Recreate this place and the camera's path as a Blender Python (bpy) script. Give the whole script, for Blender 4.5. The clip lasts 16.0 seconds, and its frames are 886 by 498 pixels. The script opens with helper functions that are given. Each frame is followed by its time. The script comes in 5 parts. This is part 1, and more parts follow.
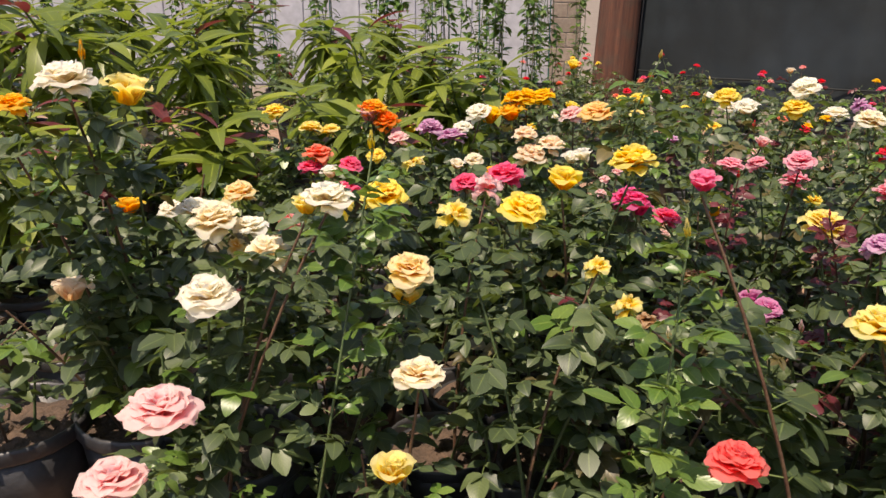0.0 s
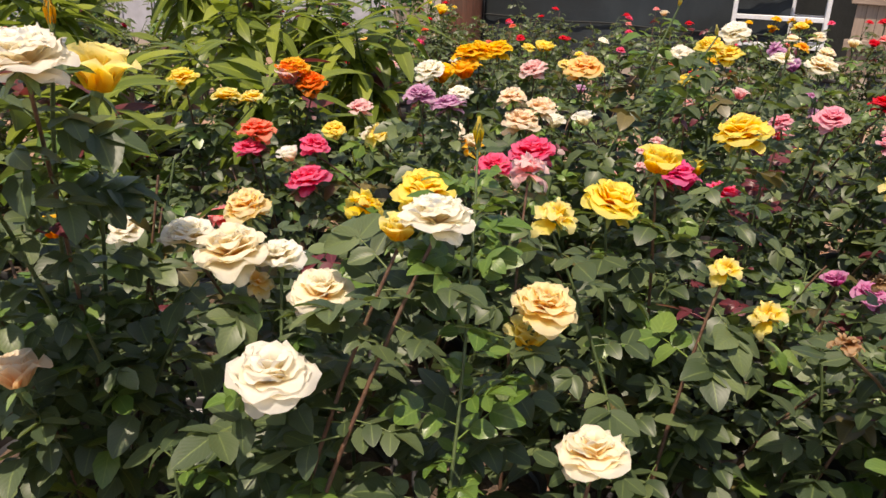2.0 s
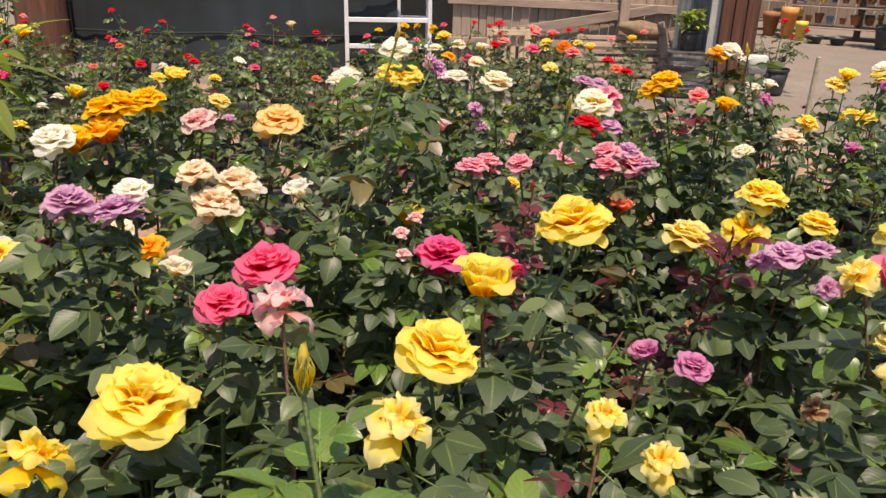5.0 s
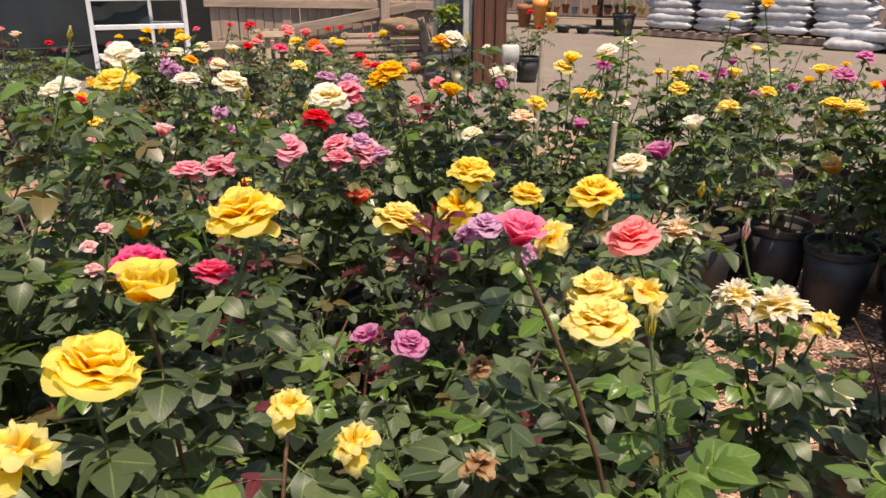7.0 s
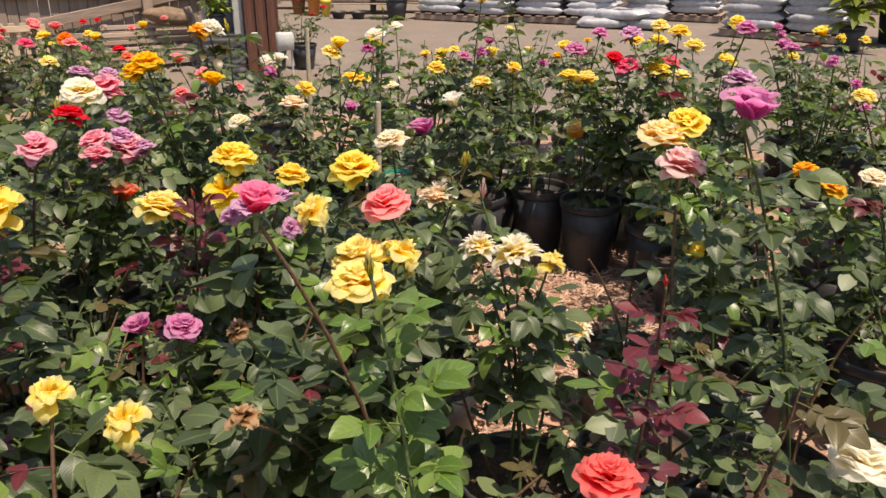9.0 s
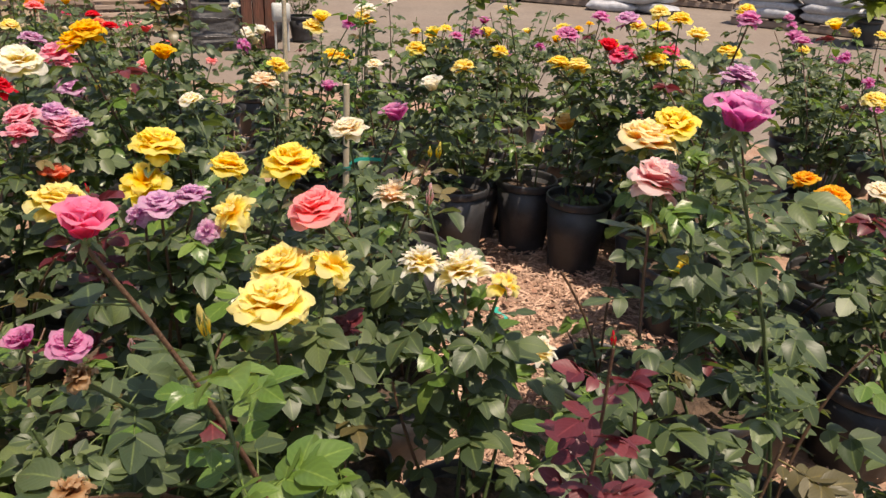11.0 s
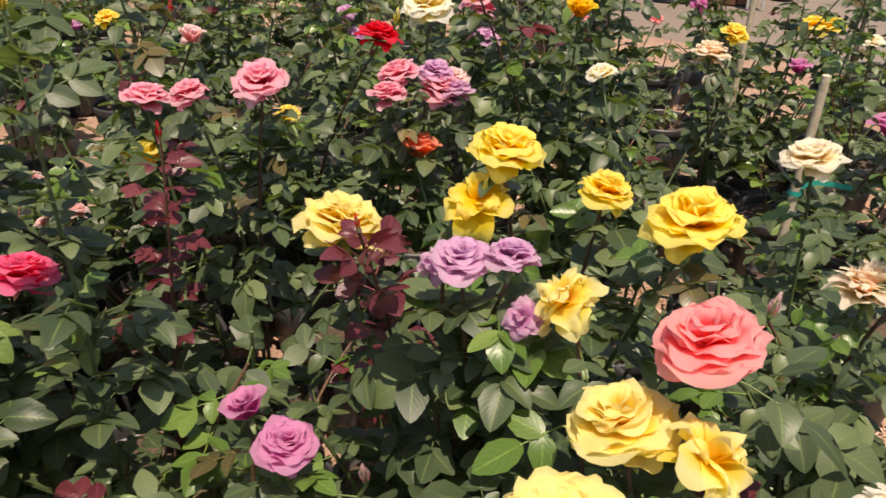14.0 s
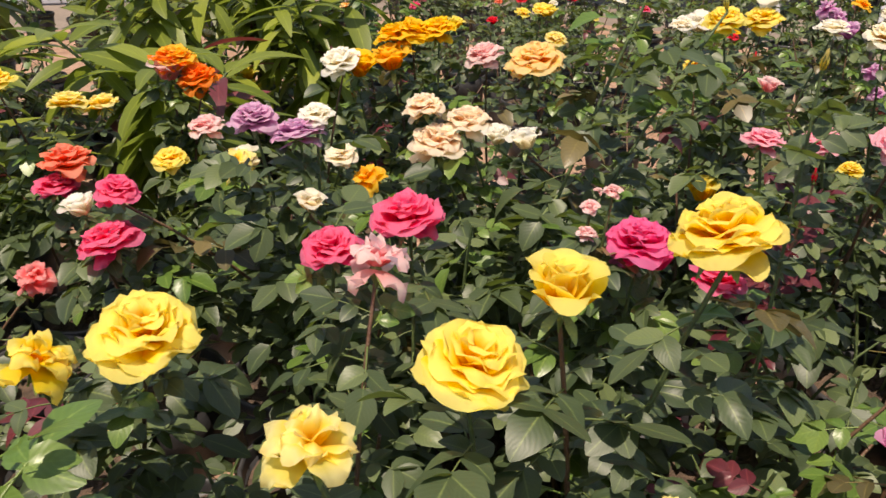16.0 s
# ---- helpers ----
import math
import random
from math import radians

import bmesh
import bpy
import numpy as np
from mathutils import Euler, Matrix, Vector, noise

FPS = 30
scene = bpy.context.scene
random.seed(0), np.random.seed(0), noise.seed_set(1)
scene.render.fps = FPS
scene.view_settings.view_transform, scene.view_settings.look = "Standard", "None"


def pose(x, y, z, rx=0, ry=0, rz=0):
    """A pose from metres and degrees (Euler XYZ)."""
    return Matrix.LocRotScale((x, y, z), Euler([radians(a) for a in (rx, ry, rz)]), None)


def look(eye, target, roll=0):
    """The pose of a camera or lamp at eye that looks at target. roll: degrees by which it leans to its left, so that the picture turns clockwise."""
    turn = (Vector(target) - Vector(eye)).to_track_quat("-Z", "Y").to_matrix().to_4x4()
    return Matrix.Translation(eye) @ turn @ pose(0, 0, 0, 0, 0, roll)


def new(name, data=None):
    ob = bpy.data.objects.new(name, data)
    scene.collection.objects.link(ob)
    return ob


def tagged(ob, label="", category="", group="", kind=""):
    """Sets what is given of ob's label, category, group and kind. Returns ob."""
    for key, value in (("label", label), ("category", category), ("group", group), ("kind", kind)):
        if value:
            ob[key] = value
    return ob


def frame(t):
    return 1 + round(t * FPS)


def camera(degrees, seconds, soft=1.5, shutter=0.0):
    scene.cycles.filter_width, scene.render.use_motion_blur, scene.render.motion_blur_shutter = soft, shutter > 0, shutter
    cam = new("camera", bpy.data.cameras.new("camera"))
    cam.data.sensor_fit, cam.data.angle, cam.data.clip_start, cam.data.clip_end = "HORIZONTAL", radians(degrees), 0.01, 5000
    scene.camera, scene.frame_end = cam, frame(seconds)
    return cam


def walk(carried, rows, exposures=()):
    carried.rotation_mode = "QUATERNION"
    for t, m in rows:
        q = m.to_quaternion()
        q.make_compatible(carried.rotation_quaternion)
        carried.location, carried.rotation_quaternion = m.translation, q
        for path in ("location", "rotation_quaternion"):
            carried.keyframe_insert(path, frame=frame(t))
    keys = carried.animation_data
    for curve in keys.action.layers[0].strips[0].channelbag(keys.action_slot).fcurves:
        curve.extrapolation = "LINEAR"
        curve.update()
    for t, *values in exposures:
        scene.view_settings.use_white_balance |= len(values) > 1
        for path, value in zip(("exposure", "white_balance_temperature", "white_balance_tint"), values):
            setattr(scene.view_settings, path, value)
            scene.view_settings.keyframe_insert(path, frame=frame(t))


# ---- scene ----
cam = camera(60.4, 16.0, 1.5, 0.1)
METRES, EYE, TILT, LEAN, TURN = 2.9, 1.305, -18.6, -0.8, 0.0
ROWS = [
    (0.0, 0.0, 0.0, 0.0, 0.0, 0.0, -0.0),
    (0.5, -0.0408, 0.0346, 0.0106, -2.97, -0.94, 1.37),
    (1.0, -0.0901, 0.0677, 0.0244, -6.14, -2.0, 2.38),
    (1.5, -0.1231, 0.0949, 0.0291, -9.5, -3.26, 3.25),
    (2.0, -0.1327, 0.1391, 0.0402, -12.99, -4.36, 3.83),
    (2.5, -0.1396, 0.1882, 0.0568, -17.04, -5.36, 4.7),
    (3.0, -0.1485, 0.2247, 0.0706, -21.77, -6.07, 6.05),
    (5.5, -0.1063, 0.3121, 0.1082, -44.98, -8.61, 13.04),
    (6.0, -0.0977, 0.3013, 0.1037, -48.74, -9.17, 14.14),
    (6.5, -0.0907, 0.288, 0.0971, -52.77, -10.32, 15.13),
    (7.0, -0.0794, 0.2741, 0.0875, -56.99, -11.93, 15.88),
    (7.5, -0.07, 0.267, 0.082, -61.29, -13.66, 16.48),
    (8.0, -0.0707, 0.261, 0.0788, -65.42, -15.19, 16.93),
    (8.5, -0.0825, 0.25, 0.078, -69.51, -16.5, 17.39),
    (9.0, -0.0995, 0.2404, 0.0787, -73.46, -17.68, 17.83),
    (9.5, -0.1074, 0.2321, 0.0773, -76.46, -18.74, 17.86),
    (12.0, 0.078, 0.2315, 0.0548, -66.18, -19.12, 13.83),
    (12.5, 0.1293, 0.2565, 0.0541, -61.78, -18.61, 13.41),
    (13.0, 0.1587, 0.2756, 0.0582, -55.63, -17.75, 12.95),
    (13.5, 0.1607, 0.2949, 0.0615, -47.58, -16.26, 12.4),
    (14.0, 0.147, 0.3141, 0.0709, -38.45, -14.27, 11.46),
    (14.5, 0.1299, 0.3253, 0.0775, -29.41, -12.02, 10.04),
    (15.0, 0.1018, 0.3293, 0.0836, -21.4, -10.01, 8.13),
    (15.5, 0.0551, 0.3256, 0.0882, -14.83, -8.4, 6.24),
    (16.0, 0.0157, 0.3195, 0.0913, -9.55, -7.35, 4.63),
]
EXPOSURES = [(0.0, 0.59, 7680, 17), (16.0, 0.59, 7680, 17)]
walk(cam, [(t, pose(0, 0, EYE, TILT, LEAN, TURN) @ pose(METRES * x, METRES * y, METRES * z, 90 + pitch, roll, yaw)) for t, x, y, z, yaw, pitch, roll in ROWS], EXPOSURES)

# ---- light and air ----
SUN_TURN, SUN_HEIGHT = 212.0, 71.0  # degrees: compass turn from +y to +x, height over the horizon
world = bpy.data.worlds.new("sky")
scene.world = world
world.use_nodes = True
sky = world.node_tree.nodes.new("ShaderNodeTexSky")
sky.sky_type, sky.sun_disc = "NISHITA", False
sky.sun_elevation, sky.sun_rotation = radians(SUN_HEIGHT), radians(SUN_TURN)
backdrop = world.node_tree.nodes["Background"]
backdrop.inputs["Strength"].default_value = 0.125
world.node_tree.links.new(sky.outputs[0], backdrop.inputs["Color"])
sun_data = bpy.data.lights.new("sun", "SUN")
sun_data.energy, sun_data.angle, sun_data.color = 4.6, radians(0.5), (1.0, 0.94, 0.84)
sun = new("sun", sun_data)
toward = Vector((math.sin(radians(SUN_TURN)) * math.cos(radians(SUN_HEIGHT)), math.cos(radians(SUN_TURN)) * math.cos(radians(SUN_HEIGHT)), math.sin(radians(SUN_HEIGHT))))
sun.matrix_world = look(toward * 40, (0, 0, 0))


# ---- materials ----
def node(m, kind, **values):
    n = m.node_tree.nodes.new(kind)
    for key, value in values.items():
        n.inputs[key].default_value = value
    return n


def wire(m, a, b):
    m.node_tree.links.new(a, b)


def ramp(m, source, stops):
    r = m.node_tree.nodes.new("ShaderNodeValToRGB")
    while len(r.color_ramp.elements) < len(stops):
        r.color_ramp.elements.new(0.5)
    for el, (at, colour) in zip(r.color_ramp.elements, stops):
        el.position, el.color = at, (*colour, 1)
    wire(m, source, r.inputs[0])
    return r.outputs[0]


def mixed(m, mode, amount, a, b):
    n = m.node_tree.nodes.new("ShaderNodeMix")
    n.data_type, n.blend_type = "RGBA", mode
    if isinstance(amount, float):
        n.inputs[0].default_value = amount
    else:
        wire(m, amount, n.inputs[0])
    for socket, value in ((n.inputs[6], a), (n.inputs[7], b)):
        if isinstance(value, tuple):
            socket.default_value = (*value, 1)
        else:
            wire(m, value, socket)
    return n.outputs[2]


def bump(m, height, strength, distance=0.01):
    n = node(m, "ShaderNodeBump", Strength=strength, Distance=distance)
    wire(m, height, n.inputs["Height"])
    wire(m, n.outputs[0], m.node_tree.nodes["Principled BSDF"].inputs["Normal"])


def surface(name, dark, light, scale, rough=0.7, relief=0.3, metal=0.0, stretch=(1, 1, 1), stain=None, random_tone=0.0, fine=6.0, island=False):
    """A weathered surface: two noises for the tone, one fine one for the relief."""
    m = bpy.data.materials.new(name)
    m.use_nodes = True
    b = m.node_tree.nodes["Principled BSDF"]
    b.inputs["Roughness"].default_value, b.inputs["Metallic"].default_value = rough, metal
    where = m.node_tree.nodes.new("ShaderNodeTexCoord").outputs["Object"]
    place = node(m, "ShaderNodeMapping", Scale=stretch)
    wire(m, where, place.inputs[0])
    grain = node(m, "ShaderNodeTexNoise", Scale=scale, Detail=8.0, Roughness=0.65)
    wire(m, place.outputs[0], grain.inputs["Vector"])
    colour = ramp(m, grain.outputs[0], ((0.3, dark), (0.7, light)))
    small = node(m, "ShaderNodeTexNoise", Scale=scale * fine, Detail=6.0)
    wire(m, place.outputs[0], small.inputs["Vector"])
    colour = mixed(m, "MULTIPLY", 0.5, colour, ramp(m, small.outputs[0], ((0.3, (0.55, 0.55, 0.55)), (0.65, (1, 1, 1)))))
    if stain:
        blot = node(m, "ShaderNodeTexNoise", Scale=scale * 0.25, Detail=5.0)
        wire(m, where, blot.inputs["Vector"])
        colour = mixed(m, "MIX", ramp(m, blot.outputs[0], ((0.48, (0, 0, 0)), (0.68, (0.8, 0.8, 0.8)))), colour, stain)
    if island:
        piece = m.node_tree.nodes.new("ShaderNodeNewGeometry")
        colour = mixed(m, "MULTIPLY", 1.0, colour, ramp(m, piece.outputs["Random Per Island"], ((0.0, (0.5, 0.46, 0.44)), (0.55, (0.86, 0.82, 0.8)), (1.0, (1.2, 1.2, 1.2)))))
    if random_tone:
        info = m.node_tree.nodes.new("ShaderNodeObjectInfo")
        low = 1 - random_tone
        colour = mixed(m, "MULTIPLY", 1.0, colour, ramp(m, info.outputs["Random"], ((0.0, (low, low, low)), (1.0, (1, 1, 1)))))
    wire(m, colour, b.inputs["Base Color"])
    bump(m, small.outputs[0], relief)
    return m


def leafy(name, dark, light, under, rough=0.4, veins=16.0, glow=0.22):
    """A leaf: midrib and side veins from its own coordinates, tone by leaflet and by leaf, light shining through."""
    m = bpy.data.materials.new(name)
    m.use_nodes = True
    b = m.node_tree.nodes["Principled BSDF"]
    info = m.node_tree.nodes.new("ShaderNodeObjectInfo")
    geo = m.node_tree.nodes.new("ShaderNodeNewGeometry")
    both = node(m, "ShaderNodeMath")
    wire(m, info.outputs["Random"], both.inputs[0])
    wire(m, geo.outputs["Random Per Island"], both.inputs[1])
    half = m.node_tree.nodes.new("ShaderNodeMath")
    half.operation = "FRACT"
    wire(m, both.outputs[0], half.inputs[0])
    colour = ramp(m, half.outputs[0], ((0.0, dark), (0.78, tuple(0.65 * d + 0.35 * l for d, l in zip(dark, light))), (1.0, light)))
    uv = m.node_tree.nodes.new("ShaderNodeUVMap")
    split = m.node_tree.nodes.new("ShaderNodeSeparateXYZ")
    wire(m, uv.outputs[0], split.inputs[0])
    off = m.node_tree.nodes.new("ShaderNodeMath")
    off.operation = "ABSOLUTE"
    wire(m, split.outputs[0], off.inputs[0])
    rib = ramp(m, off.outputs[0], ((0.0, (1, 1, 1)), (0.09, (0, 0, 0))))
    lean = m.node_tree.nodes.new("ShaderNodeMath")
    lean.operation = "MULTIPLY_ADD"
    wire(m, off.outputs[0], lean.inputs[0])
    lean.inputs[1].default_value = -0.45
    wire(m, split.outputs[1], lean.inputs[2])
    wave = m.node_tree.nodes.new("ShaderNodeMath")
    wave.operation = "MULTIPLY"
    wire(m, lean.outputs[0], wave.inputs[0])
    wave.inputs[1].default_value = veins * 2
    sine = m.node_tree.nodes.new("ShaderNodeMath")
    sine.operation = "SINE"
    wire(m, wave.outputs[0], sine.inputs[0])
    spots = node(m, "ShaderNodeTexNoise", Scale=30.0, Detail=4.0)
    wire(m, uv.outputs[0], spots.inputs["Vector"])
    colour = mixed(m, "MIX", rib, colour, tuple(0.75 * c + 0.25 * u for c, u in zip(light, under)))
    colour = mixed(m, "MULTIPLY", 0.5, colour, ramp(m, sine.outputs[0], ((0.0, (0.72, 0.74, 0.72)), (0.8, (1.0, 1.0, 1.0)))))
    colour = mixed(m, "MULTIPLY", 0.45, colour, ramp(m, spots.outputs[0], ((0.35, (0.6, 0.6, 0.6)), (0.65, (1.0, 1.0, 1.0)))))
    wire(m, colour, b.inputs["Base Color"])
    b.inputs["Roughness"].default_value = rough
    b.inputs["Specular IOR Level"].default_value = 0.42
    bump(m, sine.outputs[0], 0.05, 0.001)
    lit = node(m, "ShaderNodeBsdfTranslucent", Color=(*under, 1))
    blend = node(m, "ShaderNodeMixShader", Fac=glow)
    wire(m, b.outputs[0], blend.inputs[1])
    wire(m, lit.outputs[0], blend.inputs[2])
    wire(m, blend.outputs[0], m.node_tree.nodes["Material Output"].inputs[0])
    return m


def petal_material(name, heart, middle, edge):
    m = bpy.data.materials.new(name)
    m.use_nodes = True
    b = m.node_tree.nodes["Principled BSDF"]
    uv = m.node_tree.nodes.new("ShaderNodeUVMap")
    split = m.node_tree.nodes.new("ShaderNodeSeparateXYZ")
    wire(m, uv.outputs[0], split.inputs[0])
    blot = node(m, "ShaderNodeTexNoise", Scale=3.0, Detail=4.0)
    geo = m.node_tree.nodes.new("ShaderNodeNewGeometry")
    shift = m.node_tree.nodes.new("ShaderNodeVectorMath")
    wire(m, uv.outputs[0], shift.inputs[0])
    wire(m, geo.outputs["Random Per Island"], shift.inputs[1])
    wire(m, shift.outputs[0], blot.inputs["Vector"])
    along = node(m, "ShaderNodeMath")
    along.operation = "MULTIPLY_ADD"
    wire(m, blot.outputs[0], along.inputs[0])
    along.inputs[1].default_value = 0.35
    wire(m, split.outputs[1], along.inputs[2])
    colour = ramp(m, along.outputs[0], ((0.3, heart), (0.75, middle), (1.12, edge)))
    tone = ramp(m, geo.outputs["Random Per Island"], ((0.0, (0.95, 0.93, 0.9)), (0.6, (1, 1, 1))))
    colour = mixed(m, "MULTIPLY", 0.7, colour, tone)
    info = m.node_tree.nodes.new("ShaderNodeObjectInfo")
    colour = mixed(m, "MULTIPLY", 0.8, colour, ramp(m, info.outputs["Random"], ((0.0, (0.97, 0.95, 0.93)), (0.5, (1, 1, 1)))))
    wire(m, colour, b.inputs["Base Color"])
    b.inputs["Roughness"].default_value = 0.55
    b.inputs["Specular IOR Level"].default_value = 0.25
    line = m.node_tree.nodes.new("ShaderNodeMapping")
    line.inputs["Scale"].default_value = (14, 1.5, 1)
    wire(m, uv.outputs[0], line.inputs[0])
    vein = node(m, "ShaderNodeTexNoise", Scale=2.5, Detail=3.0)
    wire(m, line.outputs[0], vein.inputs["Vector"])
    bump(m, vein.outputs[0], 0.3, 0.004)
    lit = m.node_tree.nodes.new("ShaderNodeBsdfTranslucent")
    deep = m.node_tree.nodes.new("ShaderNodeGamma")
    deep.inputs["Gamma"].default_value = 1.12
    wire(m, colour, deep.inputs["Color"])
    wire(m, deep.outputs[0], lit.inputs[0])
    blend = node(m, "ShaderNodeMixShader", Fac=0.62)
    wire(m, b.outputs[0], blend.inputs[1])
    wire(m, lit.outputs[0], blend.inputs[2])
    thin = m.node_tree.nodes.new("ShaderNodeBsdfTransparent")
    wire(m, colour, thin.inputs[0])
    veil = node(m, "ShaderNodeMixShader", Fac=0.14)
    wire(m, blend.outputs[0], veil.inputs[1])
    wire(m, thin.outputs[0], veil.inputs[2])
    wire(m, veil.outputs[0], m.node_tree.nodes["Material Output"].inputs[0])
    return m


PETALS = {
    "yellow": petal_material("petal_yellow", (0.97, 0.6, 0.01), (0.98, 0.79, 0.06), (0.985, 0.88, 0.25)),
    "lemon": petal_material("petal_lemon", (0.96, 0.66, 0.04), (0.97, 0.83, 0.19), (0.98, 0.9, 0.43)),
    "cream": petal_material("petal_cream", (0.96, 0.75, 0.34), (0.97, 0.89, 0.64), (0.97, 0.94, 0.82)),
    "ivory": petal_material("petal_ivory", (0.95, 0.85, 0.58), (0.96, 0.93, 0.81), (0.97, 0.96, 0.9)),
    "honey": petal_material("petal_honey", (0.95, 0.58, 0.1), (0.96, 0.76, 0.3), (0.97, 0.87, 0.58)),
    "dry": petal_material("petal_dried", (0.3, 0.13, 0.05), (0.52, 0.3, 0.14), (0.66, 0.46, 0.28)),
    "bicolor": petal_material("petal_white_and_yellow", (0.96, 0.78, 0.12), (0.97, 0.9, 0.5), (0.97, 0.95, 0.87)),
    "peach": petal_material("petal_peach", (0.95, 0.66, 0.34), (0.96, 0.81, 0.6), (0.97, 0.88, 0.74)),
    "apricot": petal_material("petal_apricot", (0.95, 0.5, 0.06), (0.96, 0.65, 0.18), (0.97, 0.77, 0.38)),
    "golden": petal_material("petal_golden", (0.93, 0.46, 0.0), (0.94, 0.6, 0.012), (0.95, 0.7, 0.05)),
    "amber": petal_material("petal_amber", (0.95, 0.42, 0.005), (0.96, 0.54, 0.02), (0.97, 0.65, 0.08)),
    "orange": petal_material("petal_orange", (0.96, 0.62, 0.05), (0.96, 0.47, 0.03), (0.95, 0.3, 0.04)),
    "scarlet": petal_material("petal_scarlet", (0.94, 0.36, 0.1), (0.95, 0.26, 0.11), (0.96, 0.38, 0.25)),
    "coral": petal_material("petal_coral", (0.96, 0.22, 0.18), (0.97, 0.24, 0.26), (0.98, 0.5, 0.5)),
    "pink": petal_material("petal_pink", (0.92, 0.05, 0.17), (0.93, 0.065, 0.26), (0.95, 0.22, 0.4)),
    "geranium": petal_material("petal_coral_red", (0.9, 0.1, 0.08), (0.94, 0.13, 0.14), (0.96, 0.26, 0.24)),
    "fuchsia": petal_material("petal_fuchsia", (0.9, 0.1, 0.28), (0.93, 0.17, 0.38), (0.95, 0.36, 0.55)),
    "rose": petal_material("petal_rose_pink", (0.88, 0.16, 0.3), (0.92, 0.32, 0.46), (0.96, 0.58, 0.67)),
    "magenta": petal_material("petal_magenta", (0.85, 0.04, 0.22), (0.88, 0.07, 0.31), (0.92, 0.2, 0.45)),
    "orchid": petal_material("petal_orchid", (0.72, 0.12, 0.42), (0.75, 0.19, 0.52), (0.8, 0.38, 0.62)),
    "lavender": petal_material("petal_lavender", (0.6, 0.2, 0.45), (0.72, 0.37, 0.63), (0.82, 0.56, 0.75)),
    "blush": petal_material("petal_blush", (0.95, 0.42, 0.42), (0.96, 0.6, 0.62), (0.97, 0.78, 0.77)),
    "red": petal_material("petal_red", (0.68, 0.006, 0.022), (0.84, 0.012, 0.05), (0.88, 0.045, 0.085)),
}
COLOUR_WORDS = {"fuchsia": "fuchsia pink", "geranium": "bright coral red", "rose": "soft rose pink", "honey": "honey yellow", "dry": "dried brown", "bicolor": "white and yellow", "golden": "golden yellow", "ivory": "ivory white", "blush": "pale blush pink", "lemon": "pale lemon yellow", "magenta": "deep magenta", "orchid": "orchid purple"}
LEAF = leafy("rose_leaf", (0.039, 0.064, 0.03), (0.14, 0.183, 0.076), (0.18, 0.255, 0.04), 0.46, 24.0, 0.24)
LEAF_BRONZE = leafy("bronze_rose_leaf", (0.08, 0.07, 0.03), (0.19, 0.15, 0.06), (0.25, 0.2, 0.05), 0.38, 22.0)
LEAF_YOUNG = leafy("young_rose_leaf", (0.07, 0.14, 0.025), (0.16, 0.24, 0.06), (0.25, 0.38, 0.05), 0.36)
LEAF_RED = leafy("red_rose_leaf", (0.085, 0.014, 0.022), (0.19, 0.045, 0.05), (0.3, 0.04, 0.05), 0.4)
LEAF_TREE = leafy("tree_leaf", (0.085, 0.125, 0.016), (0.27, 0.31, 0.045), (0.32, 0.42, 0.05), 0.4, 26.0, 0.3)
LEAF_VINE = leafy("vine_leaf", (0.05, 0.12, 0.025), (0.13, 0.22, 0.05), (0.2, 0.32, 0.05), 0.45, 12.0, 0.3)
LEAF_CROTON = leafy("croton_leaf", (0.1, 0.2, 0.03), (0.42, 0.46, 0.05), (0.4, 0.45, 0.05), 0.4, 14.0, 0.25)
CANE = surface("cane_green", (0.05, 0.085, 0.03), (0.1, 0.14, 0.05), 30, 0.5, 0.3)
CANE_RED = surface("cane_red_brown", (0.09, 0.04, 0.028), (0.15, 0.09, 0.05), 30, 0.5, 0.3)
CALYX = surface("calyx_green", (0.08, 0.14, 0.035), (0.15, 0.21, 0.06), 40, 0.5, 0.2)
POT = surface("black_pot_plastic", (0.022, 0.022, 0.024), (0.048, 0.048, 0.052), 14, 0.45, 0.12, stain=(0.055, 0.053, 0.052))
SOIL = surface("potting_soil", (0.035, 0.024, 0.017), (0.12, 0.075, 0.05), 22, 0.95, 1.0, fine=4)
MULCH = surface("wood_mulch", (0.22, 0.13, 0.09), (0.4, 0.265, 0.19), 26, 0.9, 0.5, stain=(0.24, 0.135, 0.085), fine=4)
CHIP = surface("wood_chip", (0.42, 0.255, 0.18), (0.66, 0.47, 0.355), 9, 0.85, 0.4, island=True)
DRY_LEAF = surface("dry_leaf", (0.3, 0.15, 0.1), (0.5, 0.31, 0.22), 30, 0.8, 0.3, island=True)
DIRT = surface("packed_dirt", (0.155, 0.124, 0.1), (0.215, 0.177, 0.144), 1.4, 0.95, 0.5, stain=(0.16, 0.122, 0.098), fine=14)
WOOD = surface("weathered_wood", (0.25, 0.18, 0.138), (0.44, 0.335, 0.265), 9, 0.8, 0.5, stretch=(1, 1, 0.12), random_tone=0.3)
WOOD_FRESH = surface("fresh_wood", (0.38, 0.275, 0.18), (0.54, 0.42, 0.29), 9, 0.75, 0.4, stretch=(1, 1, 0.14), random_tone=0.25)
DUSTY_WRAP = surface("dusty_black_plastic", (0.03, 0.03, 0.032), (0.09, 0.085, 0.08), 7, 0.5, 0.6, stain=(0.13, 0.115, 0.1))
BLUE_SHEET = surface("blue_grey_sheet", (0.1, 0.12, 0.135), (0.17, 0.19, 0.2), 4, 0.55, 0.2, stain=(0.14, 0.125, 0.11))
